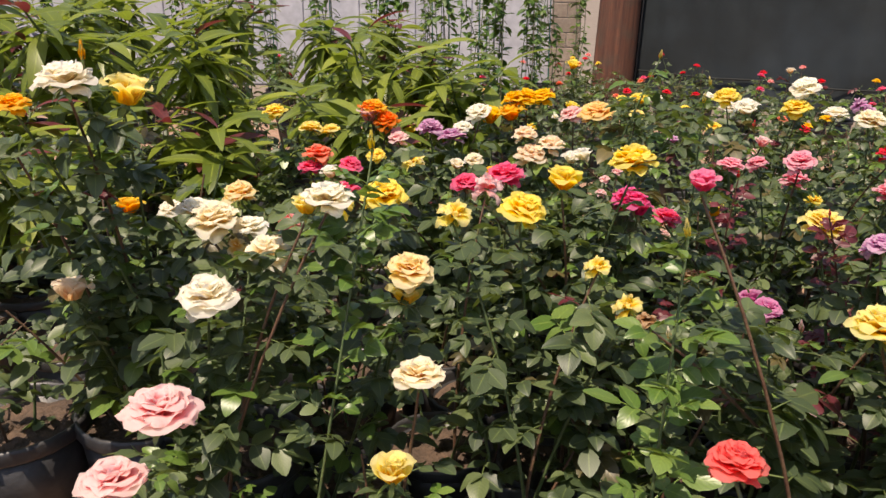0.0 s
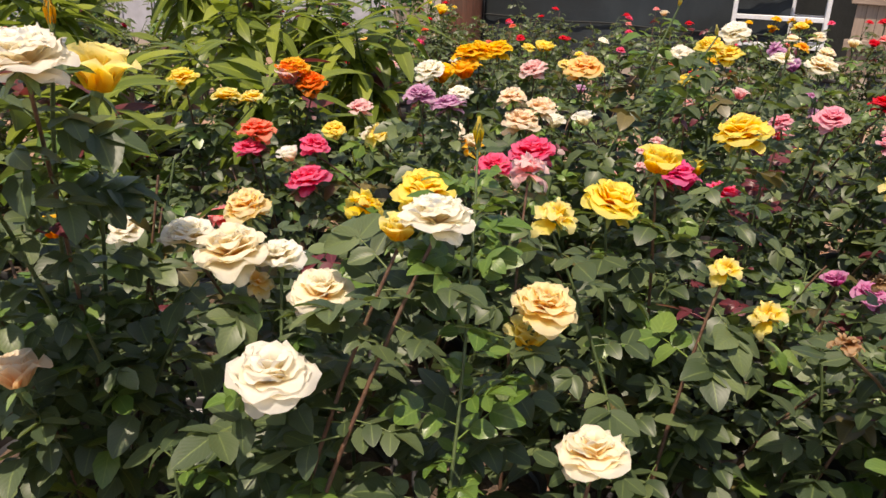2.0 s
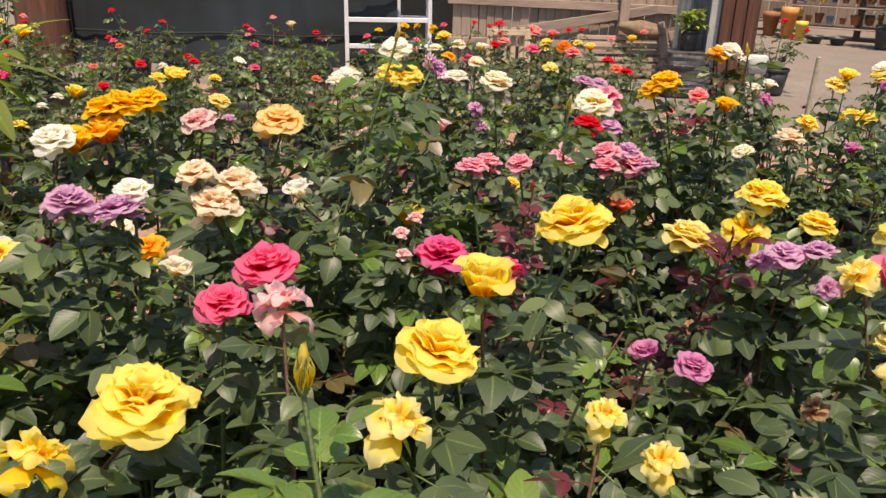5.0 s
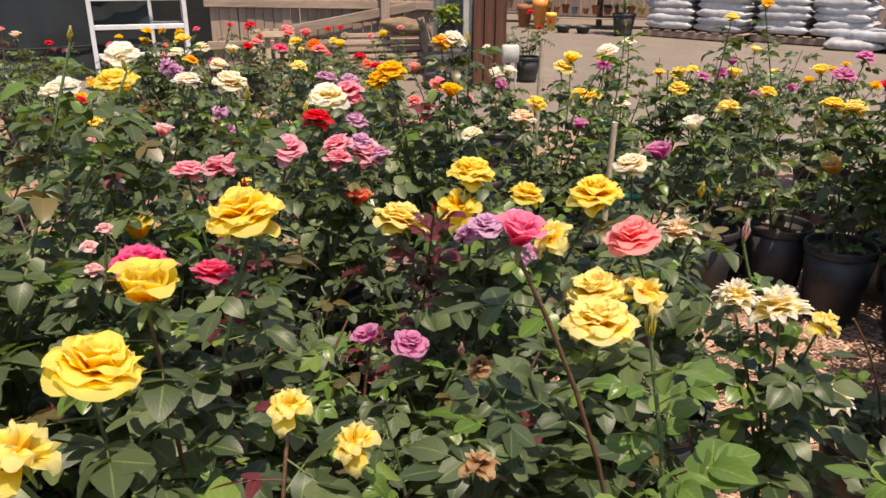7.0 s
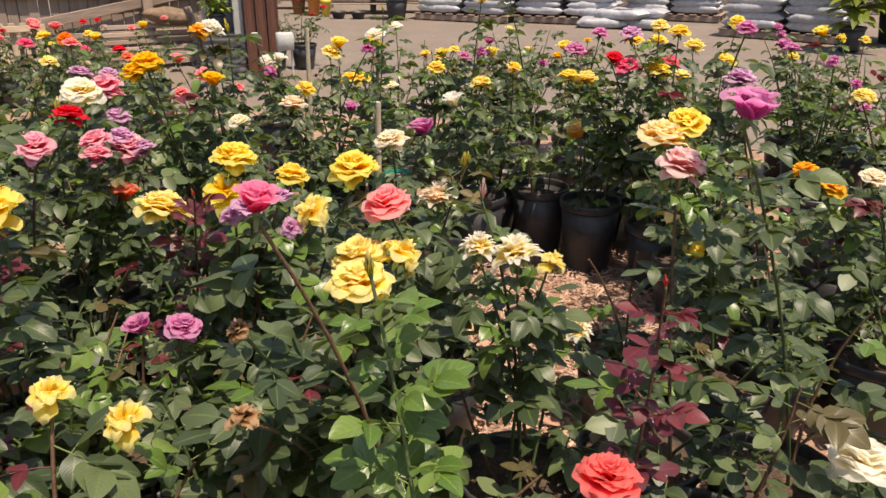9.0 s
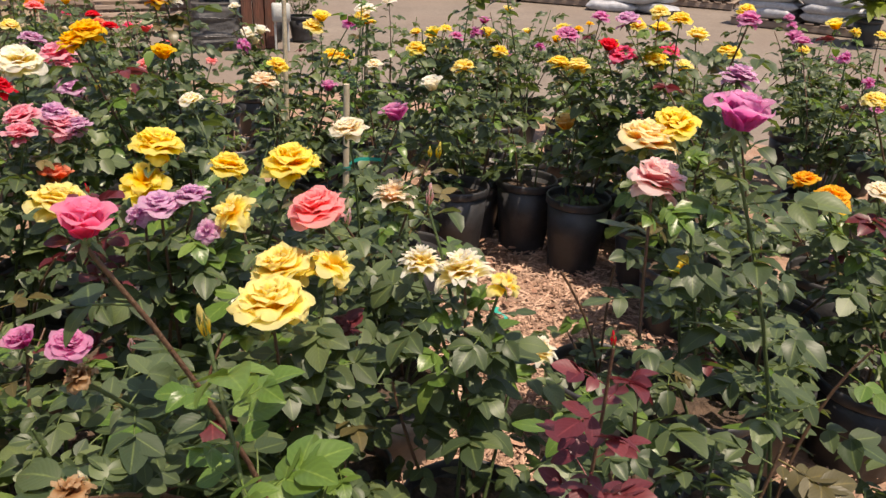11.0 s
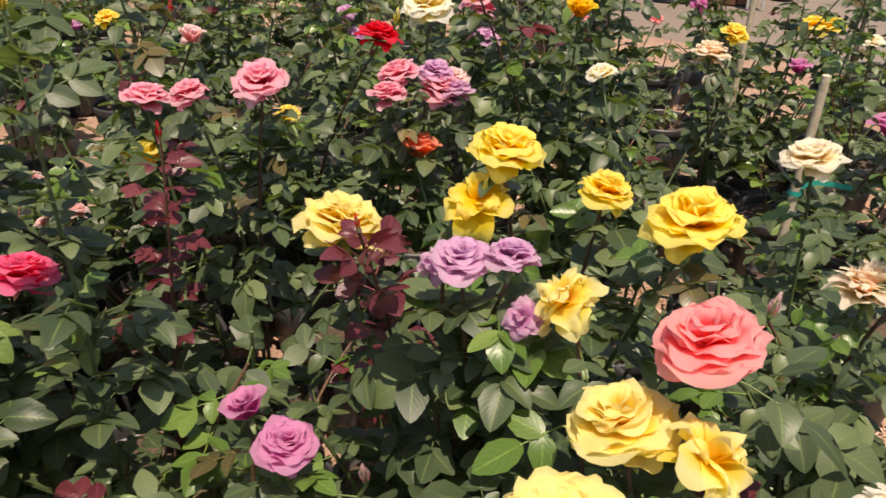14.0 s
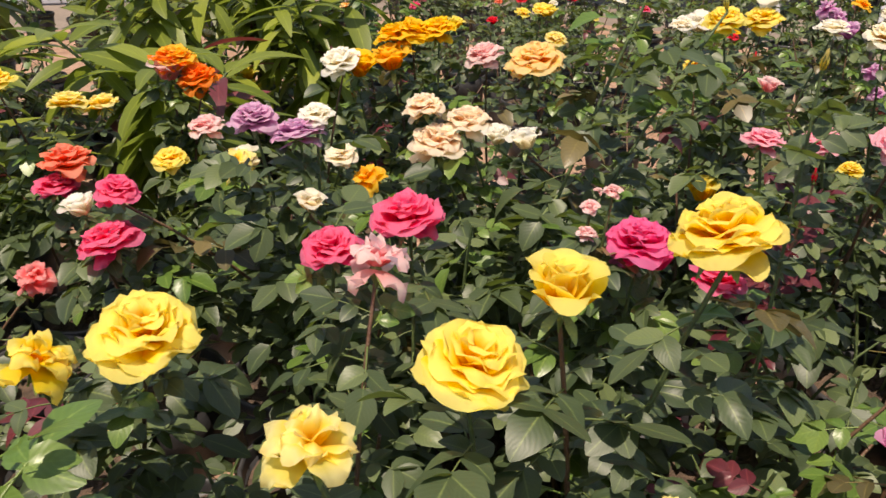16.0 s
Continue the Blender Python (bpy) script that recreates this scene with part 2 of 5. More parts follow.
WOOD_POLE = surface("dark_pole_wood", (0.045, 0.016, 0.011), (0.2, 0.075, 0.042), 16, 0.8, 1.0, stretch=(1, 1, 0.06), stain=(0.08, 0.05, 0.035))
CLOTH = surface("green_shade_cloth", (0.006, 0.0105, 0.013), (0.01, 0.017, 0.021), 3, 0.75, 0.4, stain=(0.016, 0.026, 0.034), fine=90)
# cloth hem; also the shade inside the shade house, put in as near-black
HEM_AND_SHADED_INTERIOR = surface("hem_and_shaded_interior", (0.006, 0.008, 0.008), (0.014, 0.017, 0.017), 6, 0.85, 0.4)
WHITE_WALL = surface("white_wall_paint", (0.42, 0.42, 0.47), (0.54, 0.54, 0.58), 1.5, 0.6, 0.15, stain=(0.4, 0.39, 0.42))
WHITE_METAL = surface("white_painted_metal", (0.66, 0.68, 0.72), (0.8, 0.81, 0.84), 8, 0.45, 0.1, stain=(0.55, 0.54, 0.52))
BLOCK = surface("tan_block", (0.3, 0.23, 0.18), (0.44, 0.36, 0.29), 18, 0.9, 0.7, random_tone=0.2)
MORTAR = surface("mortar", (0.24, 0.22, 0.2), (0.34, 0.31, 0.28), 40, 0.95, 0.5)
BAG = surface("pale_plastic_bag", (0.36, 0.37, 0.4), (0.56, 0.57, 0.6), 5, 0.4, 0.5, random_tone=0.2)
BAG_PRINT = surface("bag_print", (0.16, 0.18, 0.2), (0.26, 0.28, 0.3), 6, 0.45, 0.2)
BLACK_WRAP = surface("black_plastic_wrap", (0.012, 0.012, 0.014), (0.04, 0.04, 0.045), 8, 0.3, 0.6)
BURLAP = surface("brown_burlap", (0.17, 0.11, 0.07), (0.28, 0.2, 0.13), 12, 0.95, 0.9, fine=12)
TERRACOTTA = surface("terracotta", (0.36, 0.13, 0.06), (0.5, 0.22, 0.11), 10, 0.85, 0.3, random_tone=0.35)
GLAZE_BLUE = surface("blue_glaze", (0.08, 0.19, 0.32), (0.16, 0.3, 0.45), 10, 0.3, 0.1)
ORANGE_PAINT = surface("orange_paint", (0.6, 0.2, 0.04), (0.72, 0.3, 0.08), 10, 0.5, 0.1)
YELLOW_PAINT = surface("yellow_paint", (0.7, 0.45, 0.05), (0.8, 0.56, 0.1), 10, 0.5, 0.1)
GREY_BOX = surface("grey_box_paint", (0.38, 0.4, 0.38), (0.5, 0.51, 0.48), 10, 0.5, 0.15, stain=(0.3, 0.29, 0.26))
STAKE_GREEN = surface("green_stake", (0.02, 0.16, 0.11), (0.04, 0.24, 0.17), 20, 0.45, 0.1)
BAMBOO = surface("pale_stake", (0.4, 0.33, 0.22), (0.55, 0.46, 0.33), 16, 0.7, 0.2)
TEAL_TAPE = surface("teal_tape", (0.0, 0.28, 0.22), (0.02, 0.4, 0.32), 30, 0.4, 0.1)
SHADOW_CLOTH = surface("dark_green_tarp", (0.012, 0.03, 0.022), (0.025, 0.05, 0.04), 5, 0.6, 0.4)


# ---- mesh helpers ----
class Shape:
    """Collects vertices, faces and leaf coordinates of one mesh."""

    def __init__(self):
        self.v, self.f, self.uv, self.mi = [], [], [], []

    def grid(self, rows, uvs=None, material=0, closed=False):
        """Quads over rows of points."""
        base, wide = len(self.v), len(rows[0])
        for r in rows:
            self.v.extend(tuple(p) for p in r)
        for i in range(len(rows) - 1):
            for j in range(wide if closed else wide - 1):
                k = (j + 1) % wide
                ids = (i * wide + j, i * wide + k, (i + 1) * wide + k, (i + 1) * wide + j)
                self.f.append(tuple(base + q for q in ids))
                self.mi.append(material)
                self.uv.extend((uvs[q // wide][q % wide] for q in ids) if uvs else ((0, 0),) * 4)

    def face(self, points, material=0):
        base = len(self.v)
        self.v.extend(tuple(p) for p in points)
        self.f.append(tuple(range(base, base + len(points))))
        self.mi.append(material)
        self.uv.extend(((0, 0),) * len(points))

    def add(self, other, m):
        base = len(self.v)
        self.v.extend(tuple(m @ Vector(p)) for p in other.v)
        self.f.extend(tuple(base + q for q in f) for f in other.f)
        self.uv.extend(other.uv)
        self.mi.extend(other.mi)

    def tube(self, path, radii, sides=6, material=0, cap=True):
        rows, side = [], None
        for i, p in enumerate(path):
            ahead = (path[min(i + 1, len(path) - 1)] - path[max(i - 1, 0)]).normalized()
            side = ahead.cross(Vector((0.31, 0.92, 0.24))).normalized() if side is None else (side - ahead * side.dot(ahead)).normalized()
            up = ahead.cross(side)
            rows.append([p + radii[i] * (math.cos(a) * side + math.sin(a) * up) for a in (2 * math.pi * k / sides for k in range(sides))])
        self.grid(rows, None, material, True)
        if cap:
            self.face(rows[-1], material)
            self.face(list(reversed(rows[0])), material)

    def lathe(self, profile, sides=28, material=0):
        self.grid([[Vector((r * math.cos(2 * math.pi * k / sides), r * math.sin(2 * math.pi * k / sides), z)) for k in range(sides)] for r, z in profile], None, material, True)

    def box(self, size, centre=(0, 0, 0), edge=0.004, material=0, turn=None):
        """A box with chamfered edges."""
        hx, hy, hz = (s / 2 for s in size)
        e = min(edge, hx * 0.45, hy * 0.45, hz * 0.45)
        ring = ((hx, -hy + e), (hx, hy - e), (hx - e, hy), (-hx + e, hy), (-hx, hy - e), (-hx, -hy + e), (-hx + e, -hy), (hx - e, -hy))
        rows = []
        for z, inset in ((-hz, e), (-hz + e, 0), (hz - e, 0), (hz, e)):
            rows.append([Vector((x - math.copysign(inset, x), y - math.copysign(inset, y), z)) for x, y in ring])
        m = Matrix.Translation(centre) @ (turn or Matrix.Identity(4))
        rows = [[m @ p for p in r] for r in rows]
        self.grid(rows, None, material, True)
        self.face(rows[-1], material)
        self.face(list(reversed(rows[0])), material)

    def mesh(self, name, materials, smooth=True):
        me = bpy.data.meshes.new(name)
        me.from_pydata(self.v, [], self.f)
        layer = me.uv_layers.new(name="UVMap")
        layer.data.foreach_set("uv", np.array(self.uv, dtype=np.float32).ravel())
        for m in materials:
            me.materials.append(m)
        me.polygons.foreach_set("material_index", np.array(self.mi, dtype=np.int32))
        me.polygons.foreach_set("use_smooth", np.full(len(self.f), smooth))
        me.update()
        return me


def thing(name, m, label, category, group="", kind=""):
    ob = new(name)
    ob.empty_display_size = 0.1
    ob.matrix_world = m
    return tagged(ob, label, category, group, kind)


def part(name, shape, materials, parent, label="", m=None, smooth=True):
    data = shape.mesh(name, materials if isinstance(materials, (list, tuple)) else [materials], smooth) if isinstance(shape, Shape) else shape
    ob = new(name, data)
    ob.parent = parent
    if m is not None:
        ob.matrix_local = m
    return tagged(ob, label)


def solid(name, shape, materials, label, category, m=None, group="", kind="", smooth=False):
    ob = new(name, shape.mesh(name, materials if isinstance(materials, (list, tuple)) else [materials], smooth))
    if m is not None:
        ob.matrix_world = m
    return tagged(ob, label, category, group, kind)


def turned(z, ahead, spin=0.0):
    """A turn that brings +x onto ahead, with +z as near to z as it can be."""
    a = Vector(ahead).normalized()
    s = Vector(z).cross(a)
    s = s.normalized() if s.length > 1e-4 else Vector((0, 1, 0))
    return Matrix((a, s, a.cross(s))).transposed().to_4x4() @ Matrix.Rotation(spin, 4, "X")


# ---- leaves ----
def leaflet(shape, length, width, m, fold=0.25, droop=0.35, teeth=0.05, tip=1.0, steps=6, wide=3):
    """One leaf blade along +x from the origin, folded along its midrib, arched and bent down."""
    rows, uvs = [], []
    for i in range(steps + 1):
        v = 0.5 - 0.5 * math.cos(math.pi * i / steps)
        hw = width / 2 * math.sin(math.pi * v ** 0.85) ** (0.68 * tip) * (1 + (teeth if i % 2 else -teeth)) if 0 < i < steps else width * 0.02
        x, z = length * v * (1 - 0.12 * droop * v), -droop * length * v * v * 0.5
        line = []
        for j in range(wide):
            u = 2 * j / (wide - 1) - 1
            rise = fold * hw * (abs(u) if wide == 3 else abs(u) * (1.5 - 0.7 * abs(u)))
            line.append(m @ Vector((x - 0.05 * length * abs(u) * (1 - v), u * hw, z + rise)))
        rows.append(line)
        uvs.append([(2 * j / (wide - 1) - 1, v) for j in range(wide)])
    shape.grid(rows, uvs, 0)


def compound_leaf(rng, pairs, steps, wide):
    """A rose leaf: a stalk with pairs of leaflets and one at its end. About 1 long."""
    s = Shape()
    bend = rng.uniform(0.1, 0.35)
    path = [Vector((x, 0, -bend * x * x)) for x in (0, 0.2, 0.4, 0.62)]
    if wide > 3:
        s.tube(path, [0.014, 0.012, 0.01, 0.008], 4, 0, False)
    else:
        s.grid([[p + Vector((0, w, 0)) for w in (-0.012, 0.012)] for p in (path[0], path[-1])])
    for k in range(pairs):
        x = 0.26 + 0.3 * k / max(1, pairs - 1) if pairs > 1 else 0.4
        size = rng.uniform(0.36, 0.46) * (0.85 + 0.25 * k)
        for side in (-1, 1):
            m = Matrix.Translation((x, 0, -bend * x * x)) @ Matrix.Rotation(side * rng.uniform(0.95, 1.25), 4, "Z") @ Matrix.Rotation(rng.uniform(-0.15, 0.45), 4, "Y") @ Matrix.Rotation(rng.uniform(-0.35, 0.35), 4, "X")
            leaflet(s, size, size * rng.uniform(0.62, 0.8), m, rng.uniform(0.05, 0.6), rng.uniform(-0.1, 0.9), 0.03, 1.0, steps, wide)
    m = Matrix.Translation(path[-1]) @ Matrix.Rotation(rng.uniform(0.1, 0.5), 4, "Y") @ Matrix.Rotation(rng.uniform(-0.3, 0.3), 4, "X")
    leaflet(s, 0.5, 0.37, m, rng.uniform(0.05, 0.5), rng.uniform(0.1, 0.9), 0.03, 1.0, steps, wide)
    return s


rng = random.Random(7)
LEAF_SHAPES = [compound_leaf(rng, p, 4, 3) for p in (2, 2, 2, 1, 3, 2, 2, 1)]
LEAF_FINE = [compound_leaf(rng, p, 6, 5) for p in (2, 2, 2, 1, 3, 2, 2, 1)]
LEAF_KINDS = (LEAF, LEAF_YOUNG, LEAF_RED, LEAF_BRONZE)
LEAF_MESHES = {m.name: [s.mesh("leaf", [m]) for s in LEAF_FINE] for m in LEAF_KINDS}


# ---- blooms ----
def petal(shape, length, width, turn, rise, start, end, cup, ruffle, rng, point=0.0, n=7, curl=55, sharp=0.0):
    """One petal: from the flower's heart outwards; start and end are its slopes in degrees (90 is upright), curl rolls its rim back."""
    rows, uvs = [], []
    r, z, last = 0.02, rise, 0.0
    wob = [rng.uniform(-1, 1) for _ in range(10)]
    curl *= rng.uniform(0.5, 1.3)
    for i in range(n):
        v = (i / (n - 1)) ** 0.8
        slope = radians(start + (end - start) * v ** 1.3 - curl * max(0, (v - 0.7) / 0.3) ** 1.5)
        r += length * (v - last) * math.cos(slope)
        z += length * (v - last) * math.sin(slope)
        last = v
        hw = width / 2 * (math.sin(math.pi * (0.14 + 0.58 * v)) ** 0.8) * (1 - (0.3 * point if i == n - 1 else 0))
        hw *= 1 - sharp * max(0, (v - 0.45) / 0.55)
        line = []
        for j in range(7):
            u = j / 3 - 1
            lift = cup * hw * u * u - 0.35 * hw * v * u ** 4 + ruffle * v * (wob[j] * 0.7 + wob[7] * math.sin(4 * u + 5 * wob[8]) + 0.5 * math.sin(7 * u + 6 * wob[9]))
            back = (0.14 * point * length * (1 - u * u) if i == n - 1 else 0) - length * v * v * (0.16 * u * u + 0.16 * u ** 4)
            rr, zz = r + back * math.cos(slope) - lift * math.sin(slope), z + back * math.sin(slope) + lift * math.cos(slope)
            line.append(Matrix.Rotation(turn, 3, "Z") @ Vector((rr, u * hw, zz)))
        rows.append(line)
        uvs.append([(j / 6, v) for j in range(7)])
    shape.grid(rows, uvs, 0)


def bloom_shape(form, seed, coarse=False):
    """A flower about 1 across, its heart over the origin."""
    rng = random.Random(seed)
    s = Shape()
    if form in ("full", "small"):
        count = 20 if coarse else rng.choice((26, 30, 34))
        flat = rng.uniform(0.88, 1.08)
        broad = 32 / max(count, 26)
        for i in range(count):
            k = i / (count - 1)
            start = 84 - 62 * k * flat + rng.uniform(-8, 8)
            end = start - 4 - 26 * k + rng.uniform(-15, 15)
            petal(s, 0.3 + 0.24 * k, (0.27 + 0.36 * k) * broad, i * 2.4 + rng.uniform(-0.4, 0.4), 0.1 - 0.14 * k, start, end, 0.5 - 0.3 * k, 0.02 + 0.024 * k, rng, rng.uniform(-0.2, 0.75), 5 if coarse else 8, 85 - 40 * k)
        for i in range(0 if coarse else rng.randrange(1, 4)):
            petal(s, 0.42, 0.44, rng.uniform(0, 6.28), -0.05, -5, -32, 0.1, 0.04, rng, 0.6, 8, 20)
    elif form == "pointed":
        for i in range(44):
            k = i / 43
            start = 88 - 72 * k + rng.uniform(-10, 10)
            petal(s, 0.3 + 0.24 * k, 0.24 + 0.26 * k, i * 2.4 + rng.uniform(-0.3, 0.3), 0.16 - 0.2 * k, start, start - 14 - 30 * k + rng.uniform(-18, 18), 0.5 - 0.1 * k, 0.014, rng, 0.4, 7, 25, 0.5)
    elif form == "cup":
        for i in range(17):
            k = i / 16
            petal(s, 0.42 + 0.22 * k, 0.3 + 0.36 * k, i * 2.4 + rng.uniform(-0.2, 0.2), 0.06 - 0.08 * k, 88 - 34 * k ** 1.5 + rng.uniform(-5, 5), 96 - 66 * k ** 2 + rng.uniform(-10, 10), 0.7 - 0.3 * k, 0.018, rng, rng.uniform(0.0, 0.6), 7, 60)
    elif form == "spent":
        for i in range(15):
            k = i / 14
            petal(s, 0.3 + 0.26 * k, 0.24 + 0.26 * k, i * 2.4 + rng.uniform(-0.6, 0.6), 0.1 - 0.12 * k, 75 - 60 * k + rng.uniform(-25, 25), 40 - 110 * k + rng.uniform(-45, 45), rng.uniform(-0.3, 0.6), 0.06, rng, rng.uniform(0, 0.8))
    else:
        for i in range(9):
            k = i / 8
            petal(s, 0.8 + 0.15 * k, 0.42 + 0.2 * k, i * 2.4, -0.05 * k, 74 - 10 * k, 108 - 4 * k, 0.9, 0.01, rng, 1.0, 6, 0)
    return s


def calyx_shape():
    s = Shape()
    s.lathe([(0.012, -0.3), (0.03, -0.17), (0.075, -0.12), (0.09, -0.06), (0.06, 0.01)], 8)
    for k in range(5):
        leaflet(s, 0.34, 0.12, Matrix.Translation((0, 0, -0.05)) @ Matrix.Rotation(k * 1.257, 4, "Z") @ Matrix.Translation((0.05, 0, 0)) @ Matrix.Rotation(0.35, 4, "Y"), 0.2, 0.7, 0, 1.2, 4)
    return s


def bud_calyx_shape():
    """A closed bud's hip with five sepals standing close round it."""
    s = Shape()
    s.lathe([(0.02, -0.34), (0.05, -0.2), (0.13, -0.12), (0.16, -0.02), (0.12, 0.06)], 8)
    for k in range(5):
        leaflet(s, 0.78, 0.2, Matrix.Rotation(k * 1.257, 4, "Z") @ Matrix.Translation((0.15, 0, -0.04)) @ Matrix.Rotation(-1.4, 4, "Y"), 0.3, -0.25, 0, 1.2, 5)
    return s


FORMS = {"pointed": 3, "full": 7, "small": 2, "cup": 3, "spent": 4, "bud": 2}
BLOOM_SHAPES = {(form, k): bloom_shape(form, 100 * k + len(form)) for form, n in FORMS.items() for k in range(n)}
BLOOM_SHAPES |= {("far_" + form, k): bloom_shape(form, 100 * k + len(form), True) for form, n in FORMS.items() for k in range(n)}
BLOOM_MESHES = {}
CALYX_MESH = calyx_shape().mesh("calyx", [CALYX])
BUD_CALYX_MESH = bud_calyx_shape().mesh("calyx", [CALYX])


def bloom_mesh(form, k, variety):
    if (form, k, variety) not in BLOOM_MESHES:
        BLOOM_MESHES[form, k, variety] = BLOOM_SHAPES[form, k].mesh("bloom", [PETALS[variety]])
    return BLOOM_MESHES[form, k, variety]


# ---- pots ----
def pot_shapes(radius, height):
    body, rim, soil = Shape(), Shape(), Shape()
    foot = radius * 0.78
    body.lathe([(0.01, 0.004), (foot * 0.9, 0.0), (foot, 0.008), (foot * 1.01, 0.03), (foot + (radius - foot) * 0.45, height * 0.45), (foot + (radius - foot) * 0.47, height * 0.455), (radius * 0.985, height - 0.03),
                (radius * 0.955, height - 0.03), (radius * 0.9, height * 0.6), (0.01, height * 0.6)], 20)
    rim.lathe([(radius * 0.955, height - 0.032), (radius * 1.025, height - 0.03), (radius * 1.04, height - 0.024), (radius * 1.04, height - 0.006), (radius * 1.02, height), (radius * 0.985, height), (radius * 0.965, height - 0.008), (radius * 0.955, height - 0.032)], 20)
    rg = random.Random(3)
    rows = []
    for i in range(5):
        r = radius * 0.95 * i / 4 + 0.002
        rows.append([Vector((r * math.cos(a), r * math.sin(a), height * 0.84 + rg.uniform(-0.008, 0.012) + 0.012 * (1 - i / 4))) for a in (2 * math.pi * k / 16 for k in range(16))])
    soil.grid(rows, None, 0, True)
    return [body.mesh("pot", [POT]), rim.mesh("rim", [POT]), soil.mesh("soil", [SOIL])]


POT_MESHES = pot_shapes(0.135, 0.255)
SLIM_POT = pot_shapes(0.122, 0.31)


def add_pot(owner, meshes=None, size=1.0):
    body, rim, soil = meshes or POT_MESHES
    m = Matrix.Diagonal((size, size, size, 1))
    b = part("pot", body, None, owner, "black plastic nursery pot", m)
    part("rim", rim, None, b)
    part("soil", soil, None, owner, "dark crumbly potting soil", m)


# ---- rose bushes ----
BLOOMS = []


def off_path(x, y):
    """How far a spot lies from the line walked."""
    line = ((0, 0), (-0.35, 0.3), (-0.43, 0.68), (-0.31, 0.95), (-0.31, 0.7), (0.23, 0.69), (0.46, 0.8), (0.43, 0.93), (0.05, 0.96))
    best = 9.0
    for (ax, ay), (bx, by) in zip(line, line[1:]):
        t = max(0, min(1, ((x - ax) * (bx - ax) + (y - ay) * (by - ay)) / ((bx - ax) ** 2 + (by - ay) ** 2)))
        best = min(best, math.hypot(x - ax - t * (bx - ax), y - ay - t * (by - ay)))
    return best


def bloom(variety, form, x, y, z, size):
    BLOOMS.append((variety, form, Vector((x, y, z)), size))


def cane_path(rng, foot, tip, sag=0.0, bow=0.06):
    """A cane from the soil up to its tip, rising steeply and then leaning out."""
    side = Vector((rng.uniform(-1, 1), rng.uniform(-1, 1), 0)) * bow * (tip - foot).length
    mid = foot.lerp(tip, 0.45) + side + Vector((0, 0, 0.12 * (tip.z - foot.z)))
    mid.x += (foot.x - tip.x) * 0.12
    mid.y += (foot.y - tip.y) * 0.12
    return [foot * (1 - t) ** 2 + mid * 2 * t * (1 - t) + tip * t * t for t in (0, 0.15, 0.3, 0.45, 0.6, 0.75, 0.88, 1)]


